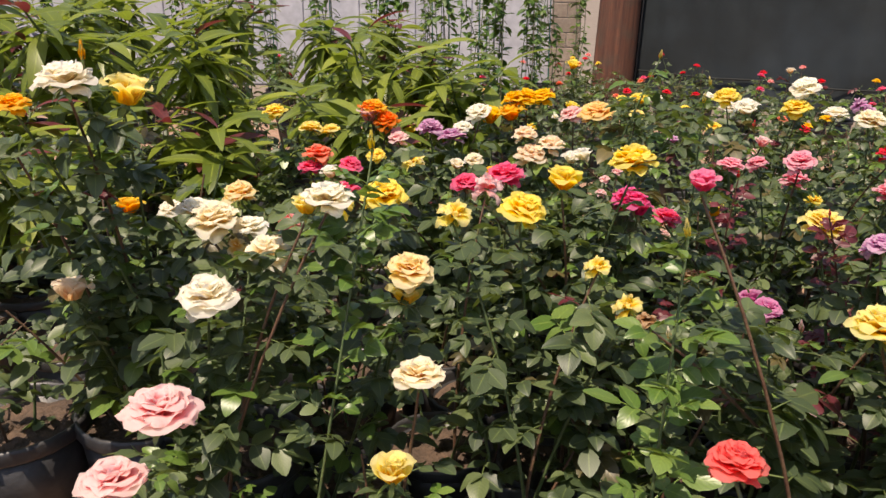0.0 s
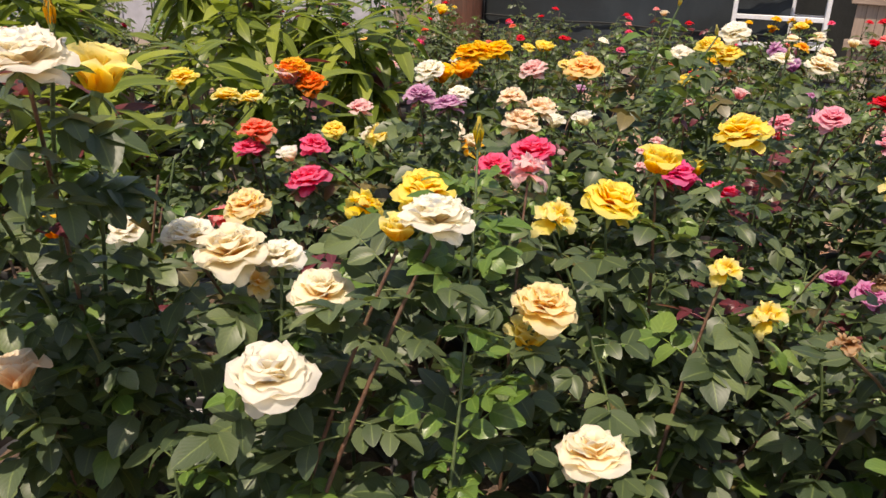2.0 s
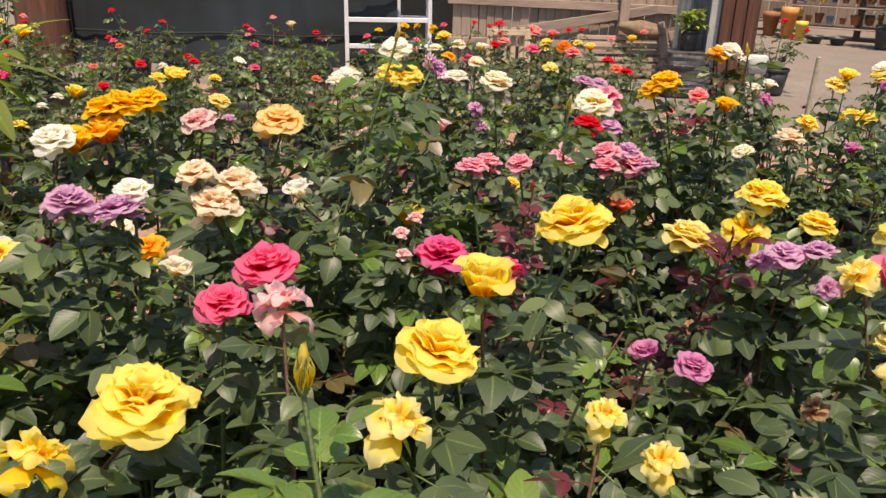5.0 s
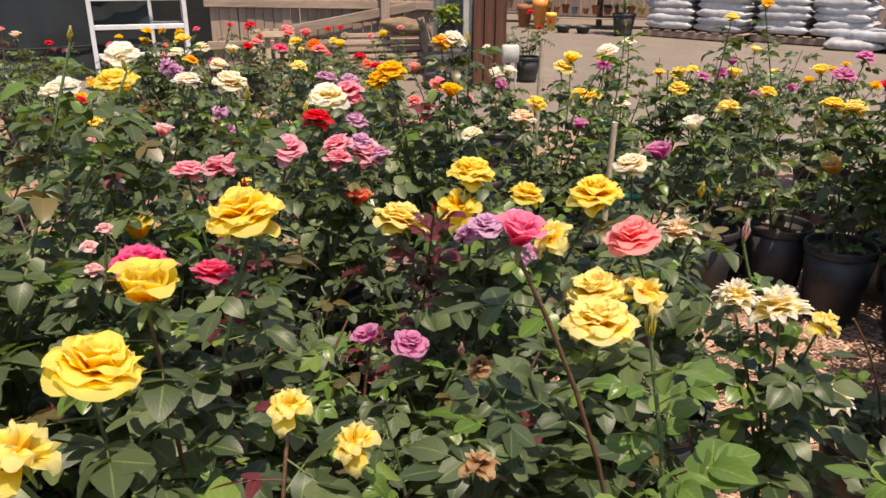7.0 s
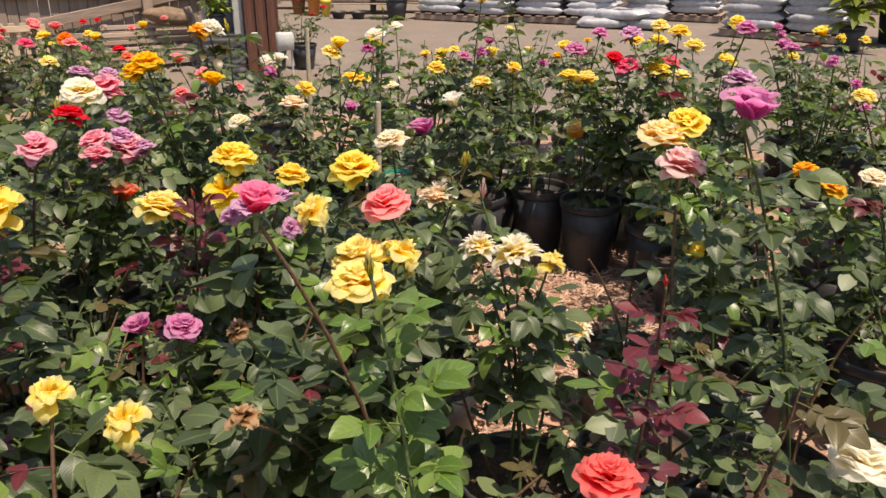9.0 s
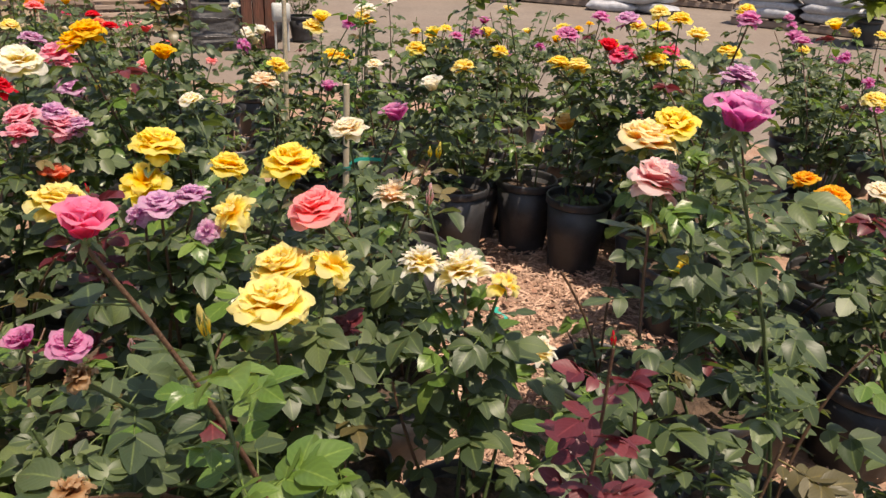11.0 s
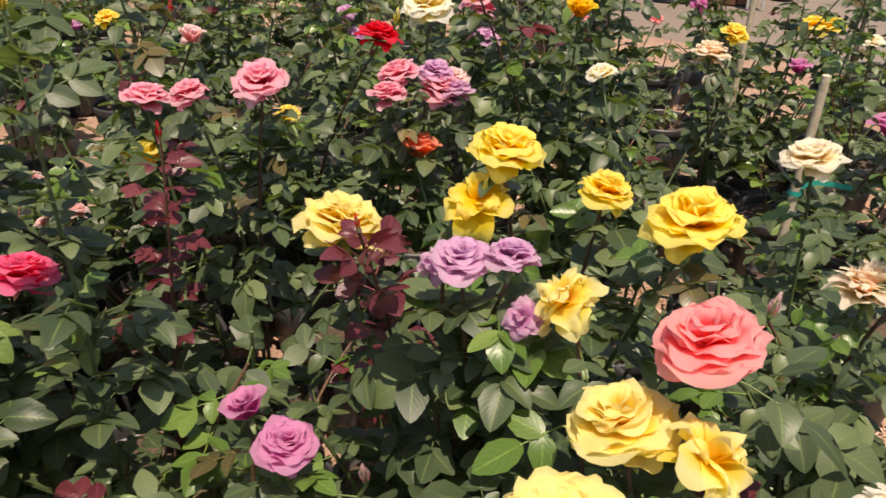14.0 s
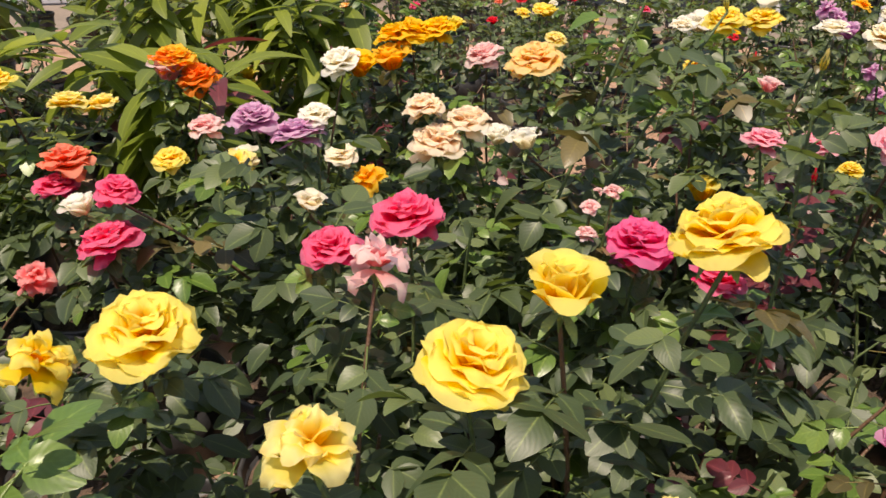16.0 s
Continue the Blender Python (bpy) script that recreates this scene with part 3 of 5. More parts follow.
def rose_bush(rng, x, y, flowers, shoots, height, detail, tone=None, group="potted roses", reach=0.24, spread=1.0, clear=0.2, pot=1.0, leaves=0.9, bare=0.36, meshes=None):
    """A rose in a black pot. flowers: (variety, form, place, size); shoots: how many leafy canes without a flower."""
    colours = []
    for f in flowers:
        word = COLOUR_WORDS.get(f[0], f[0])
        if f[1] != "bud" and word not in colours:
            colours.append(word)
    what = " and ".join(colours[:2]) + (" blooms" if len(flowers) > 1 else " bloom") if colours else ""
    bush = thing("rose_bush", pose(x, y, 0), f"potted rose bush with {what}" if what else "potted rose bush with glossy leaves and no open bloom", "rose bush", group)
    add_pot(bush, meshes, pot)
    home = Vector((x, y, 0))
    canes = []
    for variety, form, place, size in flowers:
        foot = Vector((rng.uniform(-0.05, 0.05), rng.uniform(-0.05, 0.05), 0.2))
        loose = 0.65 if form == "spent" else 0.24
        tilt = Vector((rng.uniform(-loose, loose), rng.uniform(-loose, loose), 1))
        tilt.normalize()
        k = rng.randrange(FORMS[form])
        at = place - home
        scale = size * {"pointed": 1.02, "full": 0.98, "small": 0.98, "cup": 1.2, "spent": 1.0, "bud": 0.75}[form]
        girth = scale * (0.66 if form == "bud" else 1.0)
        m = Matrix.Translation(at - tilt * 0.12 * scale) @ tilt.to_track_quat("Z", "Y").to_matrix().to_4x4() @ Matrix.Rotation(rng.uniform(0, 6.28), 4, "Z") @ Matrix.Diagonal((girth, girth, scale * rng.uniform(0.9, 1.1), 1))
        ob = part("bloom", bloom_mesh(form if detail > 0.65 else "far_" + form, k, variety), None, bush, f"{COLOUR_WORDS.get(variety, variety)} rose, " + {"pointed": "open with pointed petals", "full": "fully open", "small": "small and open", "cup": "half open", "spent": "faded and drooping", "bud": "still a bud"}[form], m)
        part("calyx", BUD_CALYX_MESH if form == "bud" else CALYX_MESH, None, ob)
        canes.append((cane_path(rng, foot, at - tilt * 0.3 * scale), 0.0028 if tone else 0.0036, tone is LEAF_RED or (tone is None and rng.random() < 0.35)))
    for k in range(shoots):
        a = 2.4 * k + rng.uniform(-0.5, 0.5)
        r = reach * math.sqrt(rng.uniform(0.1, 1))
        h = height * rng.uniform(0.55, 1.0)
        foot = Vector((0.04 * math.cos(a), 0.04 * math.sin(a), 0.2))
        canes.append((cane_path(rng, foot, Vector((r * math.cos(a), r * math.sin(a), h)), 0, 0.1), 0.0036, rng.random() < 0.35))
    joined = Shape()
    for path, thick, reddish in canes:
        s = Shape()
        s.tube(path, [thick * (1.25 - 0.6 * i / 7) for i in range(8)], 5)
        part("cane", s, CANE_RED if reddish else CANE, bush)
        long = sum((b - a).length for a, b in zip(path, path[1:]))
        count = max(3, int(long / 0.04 * (detail if detail >= 0.95 else detail * 1.35) * leaves))
        spin = rng.uniform(0, 6.28)
        for i in range(count):
            t = bare + (0.96 - bare) * (i + rng.uniform(0, 0.8)) / count
            q = min(t, 0.999) * 7
            j = int(q)
            p = path[j].lerp(path[j + 1], q - j)
            spin += 2.4 + rng.uniform(-0.5, 0.5)
            size = rng.choice((0.075, 0.085, 0.095, 0.105, 0.12, 0.14)) * rng.uniform(0.9, 1.1) * (1.06 - 0.35 * t * t) * spread * (1.0 if detail >= 0.95 else 1.02)
            ahead = Vector((math.cos(spin), math.sin(spin), rng.uniform(-0.25, 0.55) + (0.5 if tone else 0)))
            end = p + home + ahead.normalized() * size
            if end.z > 0.6 and off_path(end.x, end.y) < clear:
                continue
            m = Matrix.Translation(p) @ turned((0, 0, 1), ahead, rng.uniform(-0.5, 0.5)) @ Matrix.Diagonal((size, size, size, 1))
            draw = rng.random()
            kind = tone if tone and t > 0.45 else LEAF_RED if draw < 0.018 and t > 0.7 else LEAF_BRONZE if draw < (0.012 + 0.06 * (t > 0.75)) else LEAF_YOUNG if draw < (0.06 + 0.16 * (t > 0.75)) else LEAF
            k = rng.randrange(len(LEAF_SHAPES))
            if detail >= 0.95:
                ob = part("leaf", LEAF_MESHES[kind.name][k], None, bush)
                ob.matrix_local = m
            else:
                before = len(joined.f)
                joined.add(LEAF_SHAPES[k], m)
                joined.mi[before:] = [LEAF_KINDS.index(kind)] * (len(joined.f) - before)
    if joined.f:
        ob = part("foliage", joined, list(LEAF_KINDS), bush)
        ob["kind"] = "stuff"
    return bush


# ---- ground ----
s = Shape()
rows = []
for i in range(41):
    y = -60 + 3 * i
    rows.append([Vector((-60 + 3 * j, y, -0.012 + (0.02 * noise.noise(Vector((j * 0.9, i * 0.9, 0))) if abs(-60 + 3 * j - 1) > 7 or abs(y - 3) > 8 else 0))) for j in range(41)])
s.grid(rows)
far = Shape()
solid("ground", s, DIRT, "bare packed tan dirt yard", "ground", kind="structure", smooth=True)
s = Shape()
for a, b in (((-900, 60), (900, 900)), ((-900, -900), (900, -60)), ((-900, -60), (-60, 60)), ((60, -60), (900, 60))):
    far.face([Vector((a[0], a[1], -0.014)), Vector((b[0], a[1], -0.014)), Vector((b[0], b[1], -0.014)), Vector((a[0], b[1], -0.014))])
solid("ground", far, DIRT, "bare dirt reaching to the distance", "ground", kind="structure")
# the mulched bed: a low sheet with a ragged rim
rows = []
for i in range(46):
    q = i / 45
    ring = []
    for k in range(72):
        a = 2 * math.pi * k / 72
        edge = 6.1 + 0.5 * noise.noise(Vector((2 * math.cos(a), 2 * math.sin(a), 3))) + 2.2 * max(0, math.cos(a - 1.9)) - 0.9 * max(0, math.cos(a + 0.1))
        r = edge * q
        z = 0.0 + 0.016 * noise.noise(Vector((r * math.cos(a) * 3, r * math.sin(a) * 3, 0))) - (0.03 * max(0, q - 0.97) / 0.03)
        ring.append(Vector((0.2 + r * math.cos(a), 1.6 + r * math.sin(a), z)))
    rows.append(ring)
s = Shape()
s.grid(rows, None, 0, True)
solid("mulch_bed", s, MULCH, "reddish brown wood chip mulch between the pots", "mulch", kind="structure", smooth=True)


# ---- walls round the yard ----
def boarded(owner_name, a, b, height, label):
    """A straight structure from a to b (plan), as an Empty whose x runs along it."""
    a, b = Vector((*a, 0)), Vector((*b, 0))
    m = Matrix.Translation(a) @ Matrix.Rotation(math.atan2(b.y - a.y, b.x - a.x), 4, "Z")
    return thing(owner_name, m, label, "wall", "", "structure"), (b - a).length


wall, long = boarded("wall_north", (-12, 11.6), (1.62, 11.3), 2.2, "white panelled boundary wall behind the vines")
width = long / 34
for k in range(34):
    s = Shape()
    s.box((width - 0.012, 0.05, 2.2), (width * (k + 0.5), 0, 1.1), 0.008)
    part("panel", s, WHITE_WALL, wall, smooth=False)
s = Shape()
s.box((long, 0.03, 2.16), (long / 2, 0.02, 1.08), 0.002)
part("backing", s, WHITE_WALL, wall, smooth=False)
s = Shape()
s.box((long, 0.1, 0.06), (long / 2, 0, 2.23), 0.01)
part("cap", s, WHITE_WALL, wall, smooth=False)

pillar = thing("block_pillar", pose(1.74, 11.25, 0, 0, 0, -2), "tan concrete block pillar at the end of the white wall", "pillar", "", "structure")
s = Shape()
s.box((0.37, 0.37, 2.4), (0, 0, 1.2), 0.004)
part("core", s, MORTAR, pillar)
for c in range(12):
    for k in range(2):
        s = Shape()
        if c % 2:
            s.box((0.19, 0.39, 0.188), (-0.1 + 0.2 * k, 0, 0.1 + 0.2 * c), 0.006)
        else:
            s.box((0.39, 0.19, 0.188), (0, -0.1 + 0.2 * k, 0.1 + 0.2 * c), 0.006)
        part("block", s, BLOCK, pillar, smooth=False)

# a thick weathered pole
s = Shape()
rows = []
for i in range(40):
    z = i * 0.16
    rows.append([Vector(((0.275 - 0.008 * z + 0.006 * noise.noise(Vector((k * 0.9, 0, z * 0.4)))) * math.cos(2 * math.pi * k / 26), (0.275 - 0.008 * z + 0.006 * noise.noise(Vector((k * 0.9, 5, z * 0.4)))) * math.sin(2 * math.pi * k / 26), z)) for k in range(26)])
s.grid(rows, None, 0, True)
s.face(rows[-1])
pole = thing("utility_pole", pose(2.3, 10.5, 0, 0, 1.4, 0), "thick reddish brown weathered wooden pole", "pole")
part("trunk", s, WOOD_POLE, pole)
s = Shape()
s.tube([Vector((0.29, -0.05, z * 0.3)) for z in range(12)], [0.009] * 12, 6)
part("conduit", s, BLACK_WRAP, pole, "thin dark cable running down the pole")

# shade cloth wall with a frame of rails
CLOTH_A, CLOTH_B = (2.45, 10.75), (5.35, 7.95)
wall, long = boarded("wall_shade_cloth", CLOTH_A, CLOTH_B, 2.8, "dark green shade cloth stretched over a frame")
s = Shape()
rows = []
for i in range(29):
    z = 0.02 + i * 0.1
    rows.append([Vector((long * j / 60, 0.03 * noise.noise(Vector((j * 0.35, i * 0.09, 0))) + 0.012 * noise.noise(Vector((j * 1.3, i * 0.5, 4))) - (0.05 * max(0, 3 - i) / 3 * (0.6 + noise.noise(Vector((j * 0.5, 0, 9))))), z)) for j in range(61)])
s.grid(rows)
part("cloth", s, CLOTH, wall)
for z, r in ((0.34, 0.012), (2.8, 0.02)):
    s = Shape()
    s.tube([Vector((long * j / 20, -0.03 - 0.01 * math.sin(j), z + 0.012 * math.sin(j * 0.8))) for j in range(21)], [r] * 21, 6)
    part("seam", s, HEM_AND_SHADED_INTERIOR, wall, "dark folded hem of the cloth")
for k in range(4):
    s = Shape()
    s.tube([Vector((long * k / 3, 0.07, 0)), Vector((long * k / 3, 0.07, 2.85))], [0.03, 0.03], 8)
    part("post", s, WHITE_METAL, wall)
# the shade house behind the rack: a near-black sheet stands for its shaded interior
wall, long = boarded("wall_shade_house", (5.4, 8.3), (7.2, 7.6), 2.8, "open side of a shade house, interior shade as a dark sheet")
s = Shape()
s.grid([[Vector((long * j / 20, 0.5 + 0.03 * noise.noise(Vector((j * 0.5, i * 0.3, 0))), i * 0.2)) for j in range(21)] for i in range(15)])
part("net", s, HEM_AND_SHADED_INTERIOR, wall)
wall, long = boarded("wall_south", (-9, -9), (16, -9), 2.0, "plain block wall on the far side of the yard")
s = Shape()
s.box((long, 0.2, 2.0), (long / 2, 0, 1.0), 0.01)
part("panel", s, BLOCK, wall)
wall, long = boarded("wall_west", (-12, 11.6), (-12, -9), 2.0, "plain block wall on the far side of the yard")
s = Shape()
s.box((long, 0.2, 2.0), (long / 2, 0, 1.0), 0.01)
part("panel", s, BLOCK, wall)


# ---- wooden fence, pallets and the rack ----
def beam(owner, name, a, b, width, thick, material, face=(0, 1, 0), label=""):
    """A board from a to b, its broad side towards face."""
    a, b = Vector(a), Vector(b)
    s = Shape()
    s.box((width, thick, (b - a).length), (0, 0, 0), 0.004)
    z = (b - a).normalized()
    y = Vector(face)
    y = (y - z * y.dot(z)).normalized()
    m = Matrix((y.cross(z), y, z)).transposed().to_4x4()
    return part(name, s, material, owner, label, Matrix.Translation((a + b) / 2) @ m, False)


def metal_rack(m):
    rack = thing("metal_rack", m, "white painted metal rack frame with empty shelves", "rack")
    for x in (0, 0.94):
        for y in (0, 0.42):
            beam(rack, "post", (x, y, 0), (x, y, 1.9), 0.045, 0.045, WHITE_METAL)
    for z in (0.25, 0.54, 0.83, 1.12, 1.41, 1.7):
        for y in (0, 0.42):
            beam(rack, "rail", (0.023, y, z), (0.917, y, z), 0.05 if y == 0 else 0.035, 0.03, WHITE_METAL)
        for x in (0, 0.94):
            beam(rack, "side_rail", (x, 0.023, z), (x, 0.397, z), 0.035, 0.03, WHITE_METAL, (1, 0, 0))
    return rack


metal_rack(pose(4.87, 8.27, 0, 0, 0, -38))

fence, long = boarded("board_fence", (5.78, 7.5), (8.0, 5.55), 1.7, "weathered vertical board fence of mixed pallet planks")
x, rng = 0.0, random.Random(11)
while x < long - 0.05:
    w = rng.uniform(0.085, 0.125)
    beam(fence, "plank", (x + w / 2, rng.uniform(0, 0.012), 0.02), (x + w / 2 + rng.uniform(-0.01, 0.01), rng.uniform(0, 0.02), 1.5 + rng.uniform(0, 0.2)), w - 0.006, 0.02, WOOD)
    x += w
for z0, z1 in ((0.33, 0.3), (0.78, 0.7), (1.35, 1.38)):
    beam(fence, "rail", (-0.05, -0.035, z0), (long, -0.035, z1), 0.09, 0.035, WOOD)
beam(fence, "brace", (0.75, -0.075, 0.46), (2.3, -0.075, 0.72), 0.1, 0.03, WOOD, label="plank nailed across at a slant")
beam(fence, "post", (1.92, -0.12, 0), (1.92, -0.12, 1.7), 0.1, 0.05, WOOD)


def pallet(m, slats, width, height, material, label):
    p = thing("pallet", m, label, "pallet", "pallets by the fence")
    for x in (0.05, width / 2, width - 0.05):
        beam(p, "stringer", (x, 0, 0), (x, 0, height), 0.05, 0.09, material)
    for k in range(slats):
        z = height * (k + 0.5) / slats
        beam(p, "slat", (0, -0.056, z), (width, -0.056, z), height / slats * 0.62, 0.018, material)
        if k % 2 == 0:
            beam(p, "back_slat", (0, 0.056, z), (width, 0.056, z), height / slats * 0.62, 0.018, material)
    return p


def crate(m):
    c = thing("slatted_crate", m, "small pale wooden slatted crate leaning on the fence", "crate")
    for x in (0, 0.42):
        beam(c, "side_rail", (x, 0, 0), (x, 0, 0.5), 0.07, 0.05, WOOD_FRESH)
    for z in (0.14, 0.46):
        beam(c, "rail", (0.036, -0.04, z), (0.384, -0.04, z), 0.06, 0.03, WOOD_FRESH)
    for k in range(4):
        beam(c, "slat", (0.062 + 0.1 * k, 0.012, 0.0), (0.062 + 0.1 * k, 0.012, 0.52), 0.06, 0.016, WOOD_FRESH)
    return c


ALONG = math.degrees(math.atan2(5.55 - 7.35, 8.0 - 5.95))
crate(pose(5.86, 6.97, 0, -8, 0, ALONG))
pallet(pose(6.6, 6.35, 0, -12, 0, ALONG), 6, 1.0, 0.46, WOOD, "weathered slatted pallet leaning on the fence")
post = thing("leaning_post", pose(7.33, 5.62, 0, -10, -12, ALONG), "pale weathered wooden post leaning on the pallet", "post")
beam(post, "beam", (0, 0, 0), (0, 0, 0.62), 0.1, 0.06, WOOD)
beam(post, "beam", (0.13, 0.03, 0), (0.13, 0.03, 0.5), 0.09, 0.03, WOOD)
s = Shape()
rows = []
for i in range(12):
    a = math.pi * i / 11
    rows.append([Vector((0.26 * math.cos(a) + 0.02 * noise.noise(Vector((i, k, 2))), (0.13 * math.sin(a) + 0.001) * math.cos(2 * math.pi * k / 16) * (1 + 0.35 * noise.noise(Vector((i * 0.5, k * 0.6, 0)))), 0.05 + (0.085 * math.sin(a) + 0.001) * math.sin(2 * math.pi * k / 16) * (1 + 0.4 * noise.noise(Vector((i * 0.5, k * 0.6, 7)))))) for k in range(16)])
s.grid(rows, None, 0, True)
solid("burlap_sack", s, BURLAP, "crumpled brown burlap sack lying on the pallet", "sack", pose(7.12, 5.9, 0.47, 0, 8, ALONG), smooth=True)

# post, wrapped stack and box by the way out
gate_post = thing("timber_post", pose(6.78, 4.6, 0, 0, 0, -57), "dark brown split timber post bolted from three beams", "post")
for k, (x, w) in enumerate(((-0.11, 0.1), (0.0, 0.1), (0.115, 0.11))):
    beam(gate_post, "beam", (x, 0.01 * k, 0), (x, 0.01 * k, 2.6), w, 0.16, WOOD_POLE)
beam(gate_post, "sheet", (-0.215, 0.03, 0), (-0.215, 0.03, 2.3), 0.09, 0.03, GREY_BOX, label="grey metal strip")
stack = thing("wrapped_stack", pose(6.62, 5.0, 0, 0, 0, 40), "stack of flat goods wrapped in dusty black plastic", "stack")
s = Shape()
rows = []
for i in range(25):
    q = i / 24
    z = 0.42 * q
    ring = []
    for j in range(44):
        a = 2 * math.pi * j / 44
        r = 0.23 - 0.03 * q + 0.022 * noise.noise(Vector((2.2 * math.cos(a), 2.2 * math.sin(a), 14 * q))) + 0.03 * noise.noise(Vector((1.1 * math.cos(a), 1.1 * math.sin(a), 3 * q + 5)))
        ring.append(Vector((r * math.copysign(abs(math.cos(a)) ** 0.5, math.cos(a)), r * math.copysign(abs(math.sin(a)) ** 0.5, math.sin(a)), z)))
    rows.append(ring)
s.grid(rows, None, 0, True)
s.face(rows[-1])
part("wrapping", s, DUSTY_WRAP, stack)
for z in (0.13, 0.3):
    s = Shape()
    s.tube([Vector((0.262 * math.copysign(abs(math.cos(a)) ** 0.5, math.cos(a)), 0.262 * math.copysign(abs(math.sin(a)) ** 0.5, math.sin(a)), z + 0.006 * math.sin(3 * a))) for a in (2 * math.pi * j / 40 for j in range(41))], [0.006] * 41, 5)
    part("strap", s, BLACK_WRAP, stack, "black strap round the stack")
panel = thing("metal_sheet", pose(7.06, 5.17, 0, -3, 0, -57), "blue-grey corrugated metal sheet standing by the post", "sheet")
s = Shape()
s.grid([[Vector((-0.23 + 0.46 * j / 48, 0.011 * math.sin(j * 1.05), z)) for j in range(49)] for z in (0.0, 0.6, 1.2, 1.9)])
s.grid([[Vector((-0.23 + 0.46 * j / 48, 0.002 + 0.011 * math.sin(j * 1.05), z)) for j in range(49)] for z in (0.0, 0.6, 1.2, 1.9)])
part("corrugated_face", s, BLUE_SHEET, panel)
beam(panel, "batten", (-0.24, -0.03, 1.2), (0.24, -0.03, 1.2), 0.04, 0.03, BLUE_SHEET)
box = thing("meter_box", pose(6.72, 4.32, 0, 0, 0, -57), "small grey box on two thin metal legs", "box")
s = Shape()
s.box((0.17, 0.09, 0.17), (0, 0, 0.36), 0.01)
part("case", s, GREY_BOX, box)
s = Shape()
s.box((0.15, 0.01, 0.15), (0, -0.048, 0.36), 0.004)
part("cover", s, GREY_BOX, box)
for x in (-0.06, 0.06):
    s = Shape()
    s.tube([Vector((x, 0, 0)), Vector((x, 0, 0.28))], [0.011, 0.011], 8)
    part("leg", s, GREY_BOX, box)


# ---- soil bags on pallets ----
def bag_shape(seed):
    s = Shape()
    rows = []
    for i in range(13):
        u = i / 12 * 2 - 1
        ring = []
        for k in range(18):
            a = 2 * math.pi * k / 18
            pinch = (1 - abs(u) ** 5) ** 0.5 if abs(u) < 1 else 0.0
            y = 0.24 * math.copysign(abs(math.cos(a)) ** 0.45, math.cos(a)) * (0.86 + 0.14 * pinch)
            z = 0.075 * math.copysign(abs(math.sin(a)) ** 0.5, math.sin(a)) * (0.1 + 0.9 * pinch)
            n = 0.018 * noise.noise(Vector((u * 3, math.cos(a) * 2, math.sin(a) * 2 + seed)))
            ring.append(Vector((0.4 * u + n, y + n, 0.075 + z + n * pinch)))
        rows.append(ring)
    s.grid(rows, None, 0, True)
    return s


BAGS = [bag_shape(k * 7).mesh("soil_bag", [BAG]) for k in range(4)]


def soil_bag(m, k, group):
    ob = new("soil_bag", BAGS[k % 4])
    ob.matrix_world = m
    tagged(ob, "full pale grey plastic bag of soil, lying flat in a stack", "soil bag", group)
    s = Shape()
    s.grid([[Vector((-0.15 + 0.1 * j, -0.11 + 0.11 * i, 0.154 + 0.003 * ((i + j) % 2))) for j in range(4)] for i in range(3)])
    part("print", s, BAG_PRINT, ob, "faded dark printed panel")


def bag_pallet(x, y, turn, layers, across, rng):
    base = thing("bag_pallet", pose(x, y, 0, 0, 0, turn), "wooden pallet under a stack of soil bags", "pallet", "bag pallets")
    for yy in (-0.45, 0, 0.45):
        beam(base, "stringer", (-0.85, yy, 0.05), (0.85, yy, 0.05), 0.09, 0.05, WOOD, (0, 1, 0))
    for k in range(9):
        beam(base, "slat", (-0.8 + 0.2 * k, -0.5, 0.11), (-0.8 + 0.2 * k, 0.5, 0.11), 0.02, 0.12, WOOD, (1, 0, 0))
    for l in range(layers):
        for i in range(2):
            for j in range(across):
                soil_bag(pose(x, y, 0.12 + 0.108 * l, 0, 0, turn) @ pose(-0.42 + 0.84 * i + rng.uniform(-0.03, 0.03), (j - (across - 1) / 2) * 0.47 + rng.uniform(-0.02, 0.02), 0, rng.uniform(-2, 2), rng.uniform(-2, 2), rng.uniform(-4, 4)), rng.randrange(4), "soil bags")


rng = random.Random(21)
bag_pallet(13.3, 4.05, 82, 7, 2, rng)
bag_pallet(13.42, 2.34, 84, 7, 2, rng)
bag_pallet(12.1, -1.0, 70, 5, 2, rng)
bag_pallet(14.6, 0.6, 80, 5, 2, rng)
for k in range(6):
    soil_bag(pose(12.7 + 0.25 * (k % 2), 1.1 + 0.3 * (k % 3), 0.0 + 0.13 * (k // 3), rng.uniform(-6, 6), rng.uniform(-3, 6), 70 + rng.uniform(-25, 25)), k, "loose soil bags")


# ---- shelves with pots beyond the yard ----
def clay_pot(m, r, h, material, label, group):
    s = Shape()
    s.lathe([(0.004, 0.003), (r * 0.62, 0), (r * 0.66, 0.006), (r * 0.9, h * 0.74), (r, h * 0.76), (r, h), (r * 0.9, h), (r * 0.82, h * 0.75), (r * 0.6, h * 0.2), (0.004, h * 0.2)], 16)
    solid("flower_pot", s, material, label, "flower pot", m, group, smooth=True)


